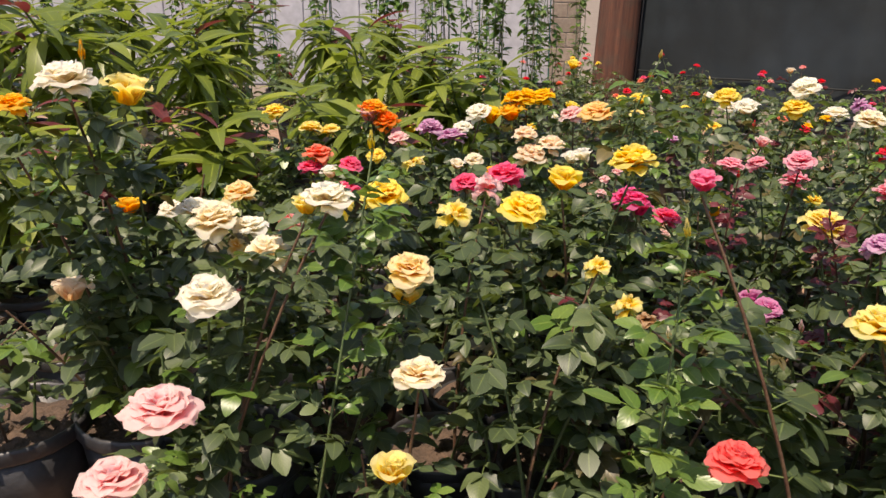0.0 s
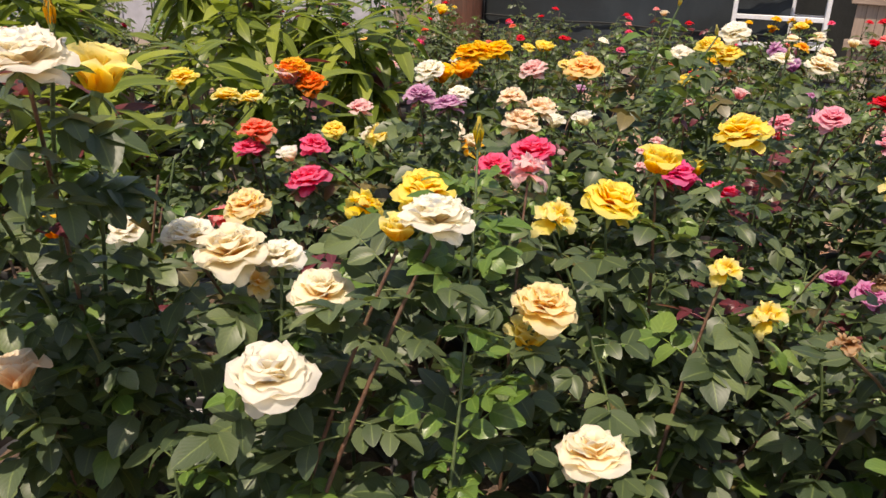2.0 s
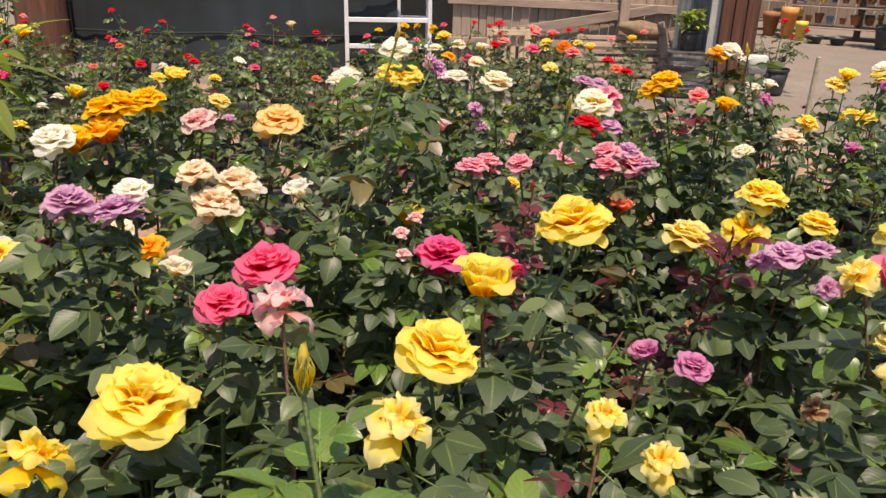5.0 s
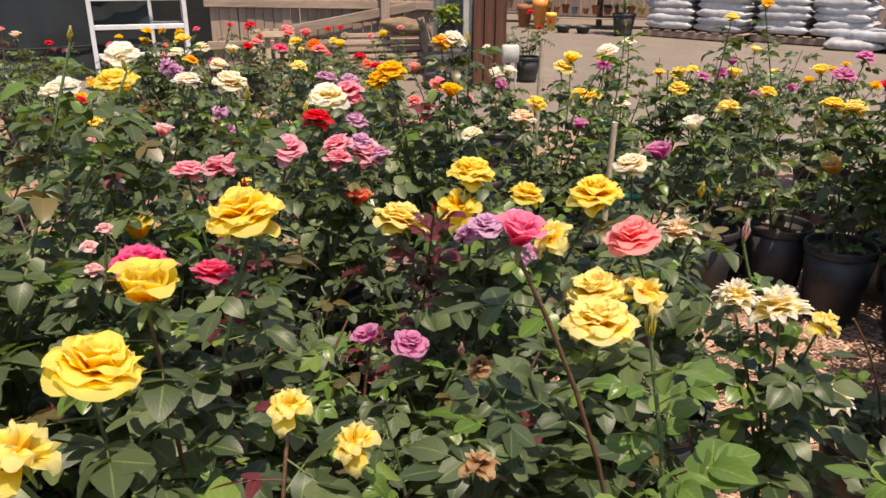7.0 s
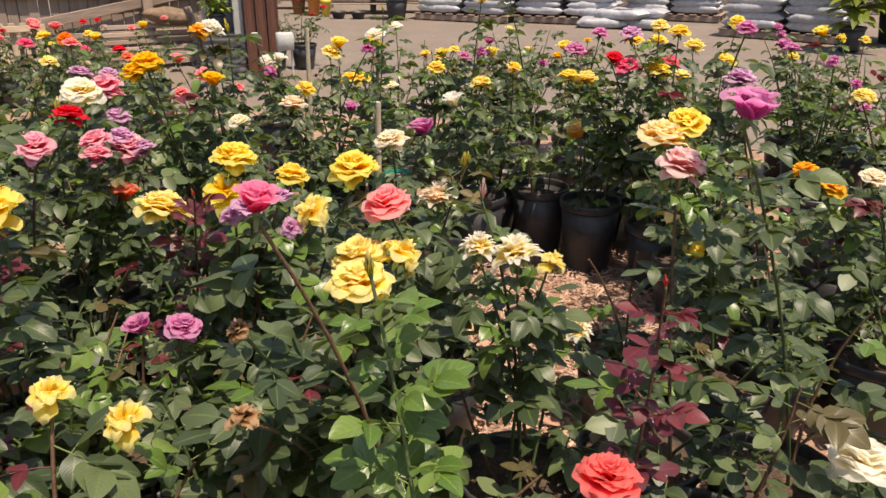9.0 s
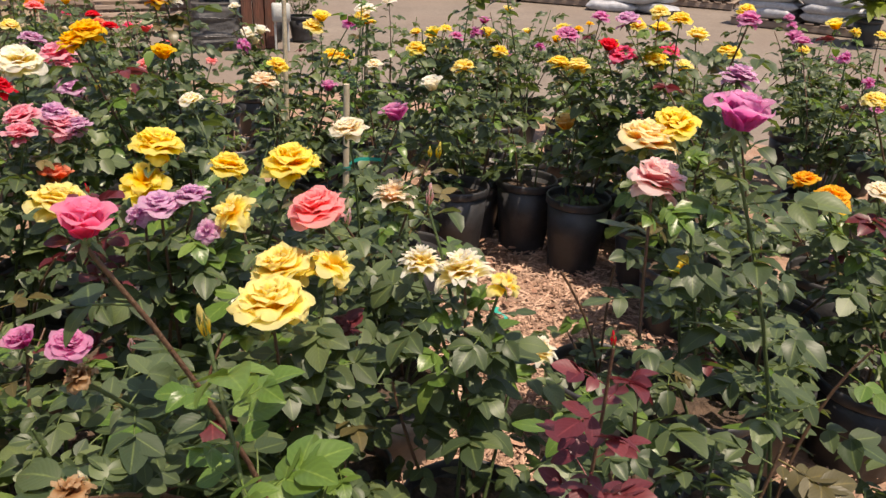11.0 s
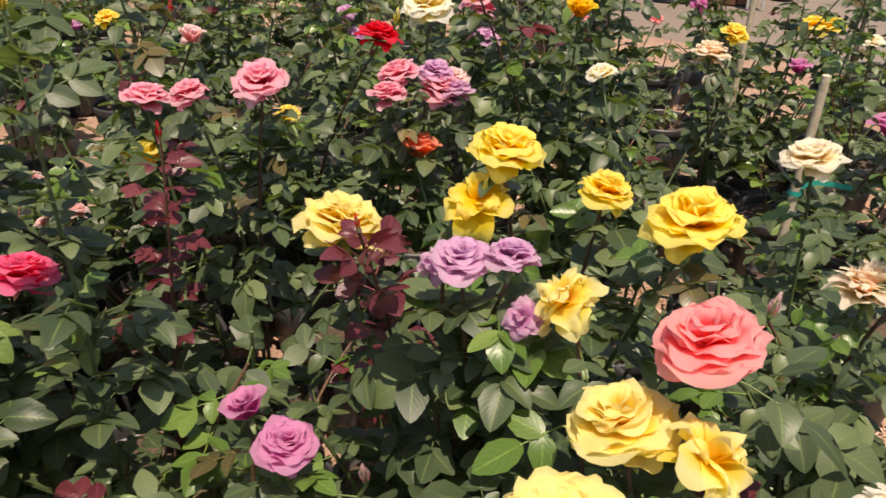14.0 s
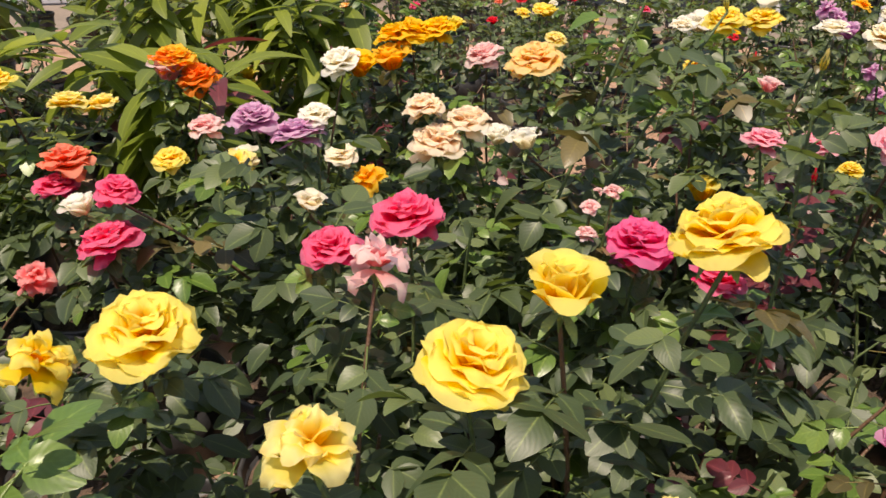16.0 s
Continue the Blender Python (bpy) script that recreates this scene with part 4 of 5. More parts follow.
def wooden_shelf(x, y, turn, rng, wide=1.5):
    shelf = thing("wooden_shelf", pose(x, y, 0, 0, 0, turn), "rough grey wooden shelf full of small pots", "shelf", "pot shelves")
    for xx in (-wide / 2, wide / 2):
        for yy in (-0.2, 0.2):
            beam(shelf, "post", (xx, yy, 0), (xx, yy, 1.5), 0.07, 0.07, WOOD)
    for z in (0.18, 0.52, 0.86, 1.2):
        for yy in (-0.13, 0.0, 0.13):
            beam(shelf, "board", (-wide / 2, yy, z), (wide / 2, yy, z), 0.02, 0.12, WOOD, (0, 1, 0))
    for z in (0.18, 0.52, 0.86, 1.2):
        xx = -wide / 2 + 0.14
        while xx < wide / 2 - 0.1:
            r = rng.uniform(0.05, 0.085)
            material = rng.choice((TERRACOTTA, TERRACOTTA, TERRACOTTA, GLAZE_BLUE, WOOD_FRESH, YELLOW_PAINT))
            word = {"terracotta": "plain reddish terracotta flower pot", "blue_glaze": "blue glazed flower pot", "fresh_wood": "pale tan flower pot", "yellow_paint": "small yellow flower pot"}[material.name]
            clay_pot(pose(x, y, 0, 0, 0, turn) @ pose(xx, rng.uniform(-0.06, 0.06), z + 0.065), r, r * rng.uniform(1.5, 2.2), material, word + " on the shelf", "pots on the shelves")
            xx += 2 * r + rng.uniform(0.02, 0.08)


for x, y in ((13.7, 6.4), (14.4, 8.0), (14.3, 4.9 + 0.55), (15.2, 9.6)):
    wooden_shelf(x, y, -75, rng)
for x, y, r, h, material, word in ((13.1, 6.95, 0.14, 0.5, ORANGE_PAINT, "tall orange planter"), (13.3, 7.35, 0.15, 0.4, TERRACOTTA, "large terracotta planter"), (12.95, 6.65, 0.1, 0.3, YELLOW_PAINT, "yellow planter"), (13.0, 8.7, 0.22, 0.34, GLAZE_BLUE, "large blue glazed planter"), (12.6, 9.2, 0.2, 0.3, POT, "wide black planter"), (12.7, 6.3, 0.14, 0.12, POT, "low dark bowl"), (12.75, 5.95, 0.14, 0.12, POT, "low dark bowl")):
    clay_pot(pose(x, y, 0), r, h, material, word + " standing on the dirt", "planters in the yard")
yard_fence, long = boarded("wall_east", (16.2, 12.0), (16.8, -9), 1.9, "weathered board fence along the far yard")
for k in range(60):
    beam(yard_fence, "plank", (long * (k + 0.5) / 60, 0, 0), (long * (k + 0.5) / 60, 0, 1.8 + 0.1 * ((k * 7) % 3)), long / 60 - 0.02, 0.025, WOOD)
back_fence, long = boarded("wall_shade_house_back", (8.0, 5.55 + 2.6), (16.2, 12.0), 2.0, "dark cloth along the back of the yard")
s = Shape()
s.box((long, 0.05, 2.0), (long / 2, 0, 1.0), 0.01)
part("cloth", s, SHADOW_CLOTH, back_fence)


# ---- tall leafy plants ----
def long_leaf(seed):
    rg = random.Random(seed)
    s = Shape()
    s.tube([Vector((0, 0, 0)), Vector((0.1, 0, -0.004))], [0.008, 0.006], 4, 0, False)
    leaflet(s, 0.9, rg.uniform(0.2, 0.28), Matrix.Translation((0.1, 0, 0)) @ Matrix.Rotation(rg.uniform(-0.2, 0.2), 4, "X"), rg.uniform(0.15, 0.4), rg.uniform(0.5, 1.3), 0.03, 1.0, 8)
    return s


LONG_LEAVES = [long_leaf(k) for k in range(5)]
TREE_LEAVES = [s.mesh("leaf", [LEAF_TREE]) for s in LONG_LEAVES]
TREE_LEAVES_RED = [s.mesh("leaf", [LEAF_RED]) for s in LONG_LEAVES]
BIG_POT = pot_shapes(0.15, 0.28)


def young_tree(rng, x, y, height, single):
    tree = thing("young_tree", pose(x, y, 0), "young potted fruit tree with long drooping glossy leaves", "tree", "young fruit trees")
    add_pot(tree, BIG_POT)
    lean = Vector((rng.uniform(-0.1, 0.1), rng.uniform(-0.1, 0.1), 0))

    def stem(t):
        return Vector((0, 0, 0.2)) + lean * t * t + Vector((0, 0, (height - 0.2) * t))

    s = Shape()
    s.tube([stem(t) for t in (0, 0.25, 0.5, 0.75, 1)], [0.011, 0.01, 0.008, 0.007, 0.004], 7)
    part("trunk", s, CANE, tree)
    tips = [(stem(1), Vector((0, 0, 1)))]
    for k in range(7):
        t = rng.uniform(0.35, 0.92)
        start = stem(t)
        a = 2.4 * k + rng.uniform(-0.5, 0.5)
        r = rng.uniform(0.12, 0.26)
        end = start + Vector((r * math.cos(a), r * math.sin(a), rng.uniform(0.06, 0.25)))
        s = Shape()
        s.tube([start, start.lerp(end, 0.5) + Vector((0, 0, -0.02)), end], [0.006, 0.005, 0.004], 6)
        part("branch", s, CANE, tree)
        tips.append((end, (end - start).normalized()))
    joined = Shape()
    for tip, up in tips:
        for k in range(rng.randrange(13, 19)):
            a = 2.4 * k + rng.uniform(-0.3, 0.3)
            size = rng.uniform(0.17, 0.3)
            ahead = Vector((math.cos(a), math.sin(a), 0.6 - 0.09 * k + rng.uniform(-0.25, 0.25)))
            m = Matrix.Translation(tip - up * 0.013 * k) @ turned((0, 0, 1), ahead, rng.uniform(-0.3, 0.3)) @ Matrix.Diagonal((size, size, size, 1))
            reddish = k < 3 and rng.random() < 0.2
            if single:
                ob = part("leaf", rng.choice(TREE_LEAVES_RED if reddish else TREE_LEAVES), None, tree)
                ob.matrix_local = m
            else:
                before = len(joined.f)
                joined.add(rng.choice(LONG_LEAVES), m)
                joined.mi[before:] = [int(reddish)] * (len(joined.f) - before)
    if joined.f:
        part("foliage", joined, [LEAF_TREE, LEAF_RED], tree)["kind"] = "stuff"
    return tree


rng = random.Random(31)
for k, (x, y, h) in enumerate(((-0.95, 3.4, 1.12), (-1.45, 3.1, 1.15), (-0.35, 3.95, 1.08), (-2.0, 3.3, 1.2), (-0.45, 3.3, 0.75), (-1.15, 4.05, 1.2), (-0.75, 4.6, 1.12), (-1.8, 4.3, 1.25), (-2.6, 3.6, 1.25), (-2.4, 2.8, 1.15), (-0.1, 4.5, 1.0), (-1.9, 2.7, 0.95),
        (-3.1, 4.4, 1.3), (-1.4, 5.0, 1.25), (-2.3, 5.1, 1.3), (-0.4, 5.2, 1.1), (-3.0, 3.1, 1.2), (-3.6, 3.8, 1.25), (-1.45, 2.55, 0.8), (0.05, 3.9, 0.8), (-2.9, 2.3, 1.1), (-3.4, 2.9, 1.2), (-2.35, 2.2, 0.9), (-1.7, 3.6, 1.25), (-2.7, 4.9, 1.35), (-3.9, 4.6, 1.35), (-0.9, 2.95, 0.7))):
    young_tree(rng, x, y, h, k < 2)


def staked_vine(rng, x, y, height):
    vine = thing("staked_vine", pose(x, y, 0), "slender climbing plant tied to a thin stake in a black pot", "vine", "staked vines")
    add_pot(vine)
    s = Shape()
    s.tube([Vector((0.02, 0, 0.15)), Vector((0.02 + rng.uniform(-0.04, 0.04), 0, height))], [0.006, 0.005], 6)
    part("stake", s, STAKE_GREEN if rng.random() < 0.6 else BAMBOO, vine, "thin straight plant stake")
    joined = Shape()
    for k in range(3):
        a0 = rng.uniform(0, 6.28)
        path = [Vector((0.05 * math.cos(a0 + 5 * t) + 0.08 * (k - 1) * t, 0.05 * math.sin(a0 + 5 * t), 0.2 + (height * rng.uniform(0.85, 1.05) - 0.2) * t)) for t in (i / 9 for i in range(10))]
        s = Shape()
        s.tube(path, [0.004] * 10, 5)
        part("stem", s, CANE, vine)
        for i in range(64):
            t = rng.uniform(0.1, 1) * 8.99
            p = path[int(t)].lerp(path[int(t) + 1], t % 1)
            a = rng.uniform(0, 6.28)
            size = rng.uniform(0.05, 0.1)
            m = Matrix.Translation(p) @ turned((0, 0, 1), (math.cos(a), math.sin(a), rng.uniform(-0.6, 0.5)), rng.uniform(-0.5, 0.5))
            leaflet(joined, size, size * 0.55, m @ Matrix.Translation((0.02, 0, 0)), 0.25, 0.6, 0.04, 1, 5)
    part("foliage", joined, LEAF_VINE, vine)["kind"] = "stuff"


for k, (x, y) in enumerate(((-3.6, 6.4), (-2.7, 6.1), (-2.0, 6.6), (-1.5, 5.9), (-0.9, 6.3), (-0.4, 5.6), (0.05, 6.1), (0.4, 5.4), (0.75, 6.6), (1.0, 7.4), (-0.1, 7.2), (-1.2, 7.4), (-2.4, 7.6), (-3.4, 7.8), (0.45, 8.2), (1.45, 8.6), (-4.4, 6.9), (-3.1, 6.9), (-1.8, 8.3), (-0.7, 8.4), (-2.9, 8.8), (-4.3, 8.6), (1.15, 9.6), (-0.2, 9.4), (0.3, 6.9))):
    staked_vine(rng, x, y, rng.uniform(1.5, 1.9))


def leafy_pot(m, material, label, category, rng, radius, tall, count, size):
    plant = thing("potted_plant", m, label, category)
    add_pot(plant)
    joined = Shape()
    for k in range(count):
        a, e = rng.uniform(0, 6.28), rng.uniform(0.1, 1.3)
        p = Vector((radius * 0.5 * math.cos(a) * rng.random(), radius * 0.5 * math.sin(a) * rng.random(), 0.24 + tall * rng.random() ** 0.7))
        leaflet(joined, size * rng.uniform(0.7, 1.2), size * 0.32, Matrix.Translation(p) @ turned((0, 0, 1), (math.cos(a), math.sin(a), math.tan(e) * 0.5), 0), 0.2, 0.9, 0.03, 1, 5)
    for k in range(4):
        s = Shape()
        s.tube([Vector((0.02 * k - 0.03, 0, 0.2)), Vector((0.06 * (k - 1.5), 0.03 * (k % 2), 0.24 + tall * 0.9))], [0.006, 0.004], 5)
        part("stem", s, CANE, plant)
    part("foliage", joined, material, plant)["kind"] = "stuff"


leafy_pot(pose(6.66, 5.02, 0.42) @ Matrix.Diagonal((0.75, 0.75, 0.75, 1)), LEAF_CROTON, "bright yellow-green potted plant standing on the wrapped stack", "plant", rng, 0.3, 0.25, 110, 0.16)
leafy_pot(pose(12.8, 5.25, 0) @ Matrix.Diagonal((1.4, 1.4, 1.4, 1)), LEAF_VINE, "dark green shrub in a large black pot", "shrub", rng, 0.4, 0.9, 240, 0.1)
leafy_pot(pose(10.7, -1.55, 0) @ Matrix.Diagonal((1.2, 1.2, 1.2, 1)), LEAF_TREE, "spiky green plant in a large black pot", "plant", rng, 0.2, 0.5, 90, 0.35)
leafy_pot(pose(11.8, -2.3, 0) @ Matrix.Diagonal((1.6, 1.6, 1.6, 1)), LEAF_TREE, "bushy green palm in a wide black pot", "plant", rng, 0.3, 0.7, 160, 0.4)


# ---- the roses that stand along the way: every open flower at its place ----
bloom("yellow", "full", 0.38, 1.49, 1.00, 0.103)
bloom("yellow", "full", 0.17, 1.50, 0.89, 0.101)
bloom("yellow", "cup", 0.25, 1.51, 0.94, 0.077)
bloom("magenta", "full", 0.47, 1.82, 0.83, 0.101)
bloom("pink", "full", 0.16, 1.86, 0.88, 0.098)
bloom("pink", "full", 0.06, 1.80, 0.87, 0.077)
bloom("blush", "spent", 0.11, 1.74, 0.88, 0.090)
bloom("lavender", "full", 0.03, 2.06, 0.94, 0.083)
bloom("peach", "full", 0.27, 2.24, 0.85, 0.110)
bloom("peach", "full", 0.33, 2.26, 0.88, 0.091)
bloom("apricot", "full", 0.47, 2.33, 0.97, 0.115)
bloom("golden", "full", 0.31, 2.76, 0.96, 0.098)
bloom("ivory", "full", 0.13, 2.70, 0.91, 0.101)
bloom("cream", "full", -0.03, 1.09, 0.73, 0.090)
bloom("honey", "full", -0.05, 1.22, 0.86, 0.088)
bloom("ivory", "full", -0.39, 1.19, 0.82, 0.103)
bloom("ivory", "full", -0.19, 1.24, 0.98, 0.093)
bloom("cream", "full", -0.43, 1.40, 0.89, 0.108)
bloom("cream", "full", -0.32, 1.33, 0.85, 0.089)
bloom("orange", "full", -0.27, 2.94, 0.88, 0.108)
bloom("yellow", "full", -0.58, 2.66, 0.91, 0.088)
bloom("amber", "cup", -0.72, 1.70, 0.82, 0.065)
bloom("ivory", "full", -0.60, 1.23, 1.17, 0.094)
bloom("lemon", "cup", -0.56, 1.37, 1.12, 0.081)
bloom("peach", "cup", -0.71, 1.37, 0.74, 0.071)
bloom("blush", "full", -0.36, 0.87, 0.79, 0.105)
bloom("geranium", "full", 0.34, 0.74, 0.81, 0.070)
bloom("scarlet", "full", -0.39, 2.38, 0.82, 0.104)
bloom("lemon", "full", -0.47, 2.74, 0.84, 0.092)
bloom("yellow", "cup", 1.12, 6.68, 0.72, 0.116)
bloom("yellow", "cup", 1.12, 4.35, 0.74, 0.096)
bloom("golden", "cup", 0.17, 2.73, 0.88, 0.097)
bloom("ivory", "full", 1.54, 3.27, 0.95, 0.135)
bloom("cream", "cup", -0.08, 2.41, 0.77, 0.079)
bloom("cream", "full", 1.54, 2.73, 0.90, 0.120)
bloom("ivory", "full", -0.60, 1.64, 0.84, 0.066)
bloom("lemon", "cup", -0.23, 1.26, 0.95, 0.053)
bloom("yellow", "full", 0.90, 2.43, 1.01, 0.086)
bloom("blush", "small", 0.77, 2.50, 0.53, 0.047)
bloom("rose", "full", 0.82, 2.11, 0.86, 0.077)
bloom("rose", "full", 0.84, 1.99, 0.89, 0.061)
bloom("rose", "full", 1.39, 2.07, 0.78, 0.101)
bloom("bicolor", "full", 1.58, 2.36, 0.88, 0.125)
bloom("rose", "full", 1.97, 2.60, 0.82, 0.123)
bloom("red", "full", 1.31, 2.17, 0.88, 0.090)
bloom("golden", "full", 1.55, 2.10, 0.98, 0.097)
bloom("ivory", "full", 1.89, 2.10, 1.04, 0.090)
bloom("lemon", "full", 3.08, 2.22, 0.81, 0.105)
bloom("yellow", "full", 3.92, 2.34, 0.76, 0.097)
bloom("peach", "full", 2.37, 2.08, 0.71, 0.109)
bloom("yellow", "full", 2.43, 2.05, 0.76, 0.083)
bloom("yellow", "full", 3.09, 2.14, 0.69, 0.105)
bloom("ivory", "full", 4.45, 2.38, 0.79, 0.100)
bloom("fuchsia", "cup", 0.402, 1.134, 1.03, 0.048)
bloom("lavender", "spent", 0.87, 1.46, 0.83, 0.052)
bloom("lavender", "spent", 0.89, 1.35, 0.81, 0.049)
bloom("lemon", "spent", 0.91, 1.32, 0.84, 0.079)
bloom("lemon", "full", 0.83, 1.57, 0.85, 0.103)
bloom("yellow", "full", 1.07, 1.56, 0.88, 0.098)
bloom("yellow", "full", 1.20, 1.50, 0.81, 0.080)
bloom("lemon", "full", 0.88, 1.22, 0.775, 0.101)
bloom("lemon", "spent", 0.90, 1.14, 0.78, 0.095)
bloom("bicolor", "pointed", 0.96, 0.95, 0.78, 0.097)
bloom("lemon", "spent", 0.96, 0.88, 0.77, 0.059)
bloom("bicolor", "pointed", 1.22, 0.85, 0.51, 0.077)
bloom("peach", "pointed", 1.37, 1.21, 0.73, 0.098)
bloom("cream", "full", 1.49, 1.37, 0.83, 0.090)
bloom("orchid", "cup", 2.09, 1.47, 0.71, 0.090)
bloom("apricot", "cup", 2.68, 1.02, 0.59, 0.087)
bloom("blush", "full", 1.01, 0.68, 0.95, 0.090)
bloom("honey", "full", 1.50, 0.71, 0.88, 0.135)
bloom("orchid", "cup", 0.98, 0.59, 1.05, 0.083)
bloom("yellow", "bud", 1.42, 1.15, 0.81, 0.032)
bloom("yellow", "cup", 1.55, 0.60, 0.58, 0.065)
bloom("lemon", "full", 2.56, 0.99, 0.83, 0.093)
bloom("lavender", "full", 1.82, 0.53, 0.97, 0.090)
bloom("lemon", "full", 2.41, 1.35, 0.82, 0.086)
bloom("amber", "full", 1.74, 0.29, 0.73, 0.085)
bloom("ivory", "full", 0.93, 0.33, 0.48, 0.125)
bloom("lemon", "spent", 0.30, 1.36, 0.82, 0.058)
bloom("lemon", "spent", 0.35, 1.31, 0.76, 0.065)
bloom("orchid", "full", 0.678, 1.45, 0.70, 0.065)
bloom("yellow", "full", -0.12, 1.61, 0.89, 0.106)
bloom("lemon", "spent", 0.03, 1.40, 0.91, 0.076)
bloom("yellow", "full", -0.20, 2.32, 0.83, 0.066)
bloom("lemon", "spent", -0.09, 2.31, 0.82, 0.079)
bloom("blush", "full", 0.46, 2.69, 0.91, 0.098)
bloom("ivory", "cup", 0.41, 2.36, 0.81, 0.058)
bloom("rose", "full", 1.13, 2.37, 0.76, 0.094)
bloom("lavender", "full", 1.40, 2.04, 0.78, 0.079)
bloom("orange", "full", 2.93, 3.57, 0.84, 0.090)
bloom("coral", "full", 2.57, 3.23, 0.87, 0.090)
bloom("yellow", "full", 2.91, 3.68, 0.85, 0.085)
bloom("pink", "full", 2.64, 3.54, 0.85, 0.085)
bloom("lemon", "full", 2.49, 3.29, 0.80, 0.085)
bloom("yellow", "cup", 3.02, 3.47, 0.83, 0.060)
bloom("red", "full", 3.16, 3.45, 0.76, 0.080)
bloom("red", "full", 2.96, 3.19, 0.75, 0.080)
bloom("scarlet", "full", 2.96, 3.25, 0.76, 0.075)
bloom("yellow", "full", 2.19, 3.71, 0.92, 0.080)
bloom("cream", "full", 2.38, 3.81, 0.86, 0.085)
bloom("cream", "full", 2.30, 3.89, 0.84, 0.085)
bloom("amber", "full", 2.18, 3.66, 0.83, 0.080)
bloom("ivory", "full", 1.48, 2.87, 0.90, 0.100)
bloom("cream", "full", 2.11, 3.40, 0.84, 0.090)
bloom("cream", "cup", 2.95, 4.21, 0.76, 0.080)
bloom("pink", "full", 2.48, 3.84, 0.78, 0.070)
bloom("lavender", "full", 2.02, 2.73, 0.85, 0.090)
bloom("lavender", "full", 2.62, 3.10, 0.74, 0.090)
bloom("yellow", "cup", 3.57, 3.59, 0.83, 0.060)
bloom("ivory", "full", 1.17, 3.13, 0.88, 0.085)
bloom("ivory", "full", 1.62, 4.67, 0.74, 0.075)
bloom("pink", "full", 2.03, 5.26, 0.60, 0.075)
bloom("yellow", "full", 0.99, 4.21, 0.77, 0.075)
bloom("yellow", "full", 1.05, 4.15, 0.78, 0.075)
bloom("yellow", "full", 1.51, 4.74, 0.65, 0.075)
bloom("lemon", "full", 0.88, 3.43, 0.80, 0.080)
bloom("blush", "spent", 1.35, 3.23, 0.67, 0.075)
bloom("peach", "cup", 2.50, 5.58, 0.80, 0.060)
bloom("red", "full", 1.35, 4.63, 0.76, 0.060)
bloom("red", "full", 1.16, 4.82, 0.74, 0.060)
bloom("yellow", "full", 4.01, 0.88, 0.81, 0.105)
bloom("orchid", "full", 3.96, 1.06, 0.84, 0.105)
bloom("yellow", "full", 3.62, 0.76, 0.85, 0.105)
bloom("lemon", "full", 3.32, 0.60, 0.87, 0.105)
bloom("pink", "full", 2.98, 0.71, 0.84, 0.110)
bloom("yellow", "full", 3.20, 0.48, 0.83, 0.110)
bloom("yellow", "full", 4.23, 0.36, 0.90, 0.105)
bloom("pink", "full", -0.28, 2.14, 0.76, 0.106)
bloom("pink", "full", -0.26, 2.17, 0.83, 0.076)
bloom("pink", "full", -0.41, 2.36, 0.78, 0.082)
bloom("ivory", "cup", -0.32, 2.17, 0.80, 0.056)
bloom("blush", "full", -0.13, 2.33, 0.88, 0.070)
bloom("amber", "spent", 0.14, 2.26, 0.79, 0.071)
bloom("cream", "full", 0.10, 2.28, 0.83, 0.061)
bloom("cream", "cup", 0.04, 1.89, 0.89, 0.040)
bloom("ivory", "full", 0.06, 2.07, 0.96, 0.059)
bloom("lavender", "full", -0.03, 2.08, 0.96, 0.073)
bloom("blush", "small", 0.44, 1.86, 0.89, 0.030)
bloom("blush", "small", 0.41, 1.86, 0.87, 0.030)
bloom("blush", "small", 0.40, 1.84, 0.84, 0.030)
bloom("lavender", "full", 0.87, 1.42, 0.85, 0.070)
bloom("lavender", "full", 0.90, 1.38, 0.86, 0.061)
bloom("coral", "full", 0.93, 1.18, 0.86, 0.095)
bloom("yellow", "full", 1.10, 1.31, 0.87, 0.106)
bloom("peach", "full", 0.25, 2.27, 0.91, 0.075)
bloom("golden", "full", 0.26, 2.76, 0.95, 0.092)
bloom("golden", "full", 0.36, 2.75, 0.96, 0.094)
bloom("amber", "cup", 0.25, 2.73, 0.89, 0.092)
bloom("magenta", "cup", 0.49, 1.81, 0.80, 0.059)
bloom("amber", "full", -0.26, 2.94, 0.89, 0.108)
bloom("orange", "full", -0.21, 2.92, 0.84, 0.108)
bloom("blush", "cup", -0.28, 2.93, 0.85, 0.098)
bloom("lemon", "full", -0.40, 2.74, 0.83, 0.082)
bloom("amber", "full", -0.68, 1.22, 1.13, 0.056)
bloom("amber", "bud", -0.57, 1.24, 1.20, 0.040)
bloom("blush", "full", -0.43, 0.86, 0.69, 0.095)
bloom("lemon", "cup", -0.07, 1.04, 0.57, 0.068)
bloom("yellow", "cup", 1.15, 4.35, 0.74, 0.083)
bloom("yellow", "full", 1.50, 3.24, 0.87, 0.135)
bloom("ivory", "cup", 1.29, 3.24, 0.85, 0.100)
bloom("blush", "small", 0.72, 2.58, 0.59, 0.039)
bloom("blush", "small", 0.71, 2.55, 0.50, 0.039)
bloom("rose", "full", 0.92, 1.92, 0.91, 0.083)
bloom("lavender", "full", 1.39, 2.09, 0.81, 0.076)
bloom("lavender", "full", 1.95, 2.55, 0.72, 0.099)
bloom("lemon", "bud", 1.52, 2.40, 0.84, 0.052)
bloom("golden", "full", 1.52, 2.12, 0.96, 0.086)
bloom("amber", "full", 1.86, 2.12, 1.03, 0.072)
bloom("yellow", "bud", 1.92, 2.06, 1.03, 0.048)
bloom("yellow", "full", 3.93, 2.31, 0.73, 0.106)
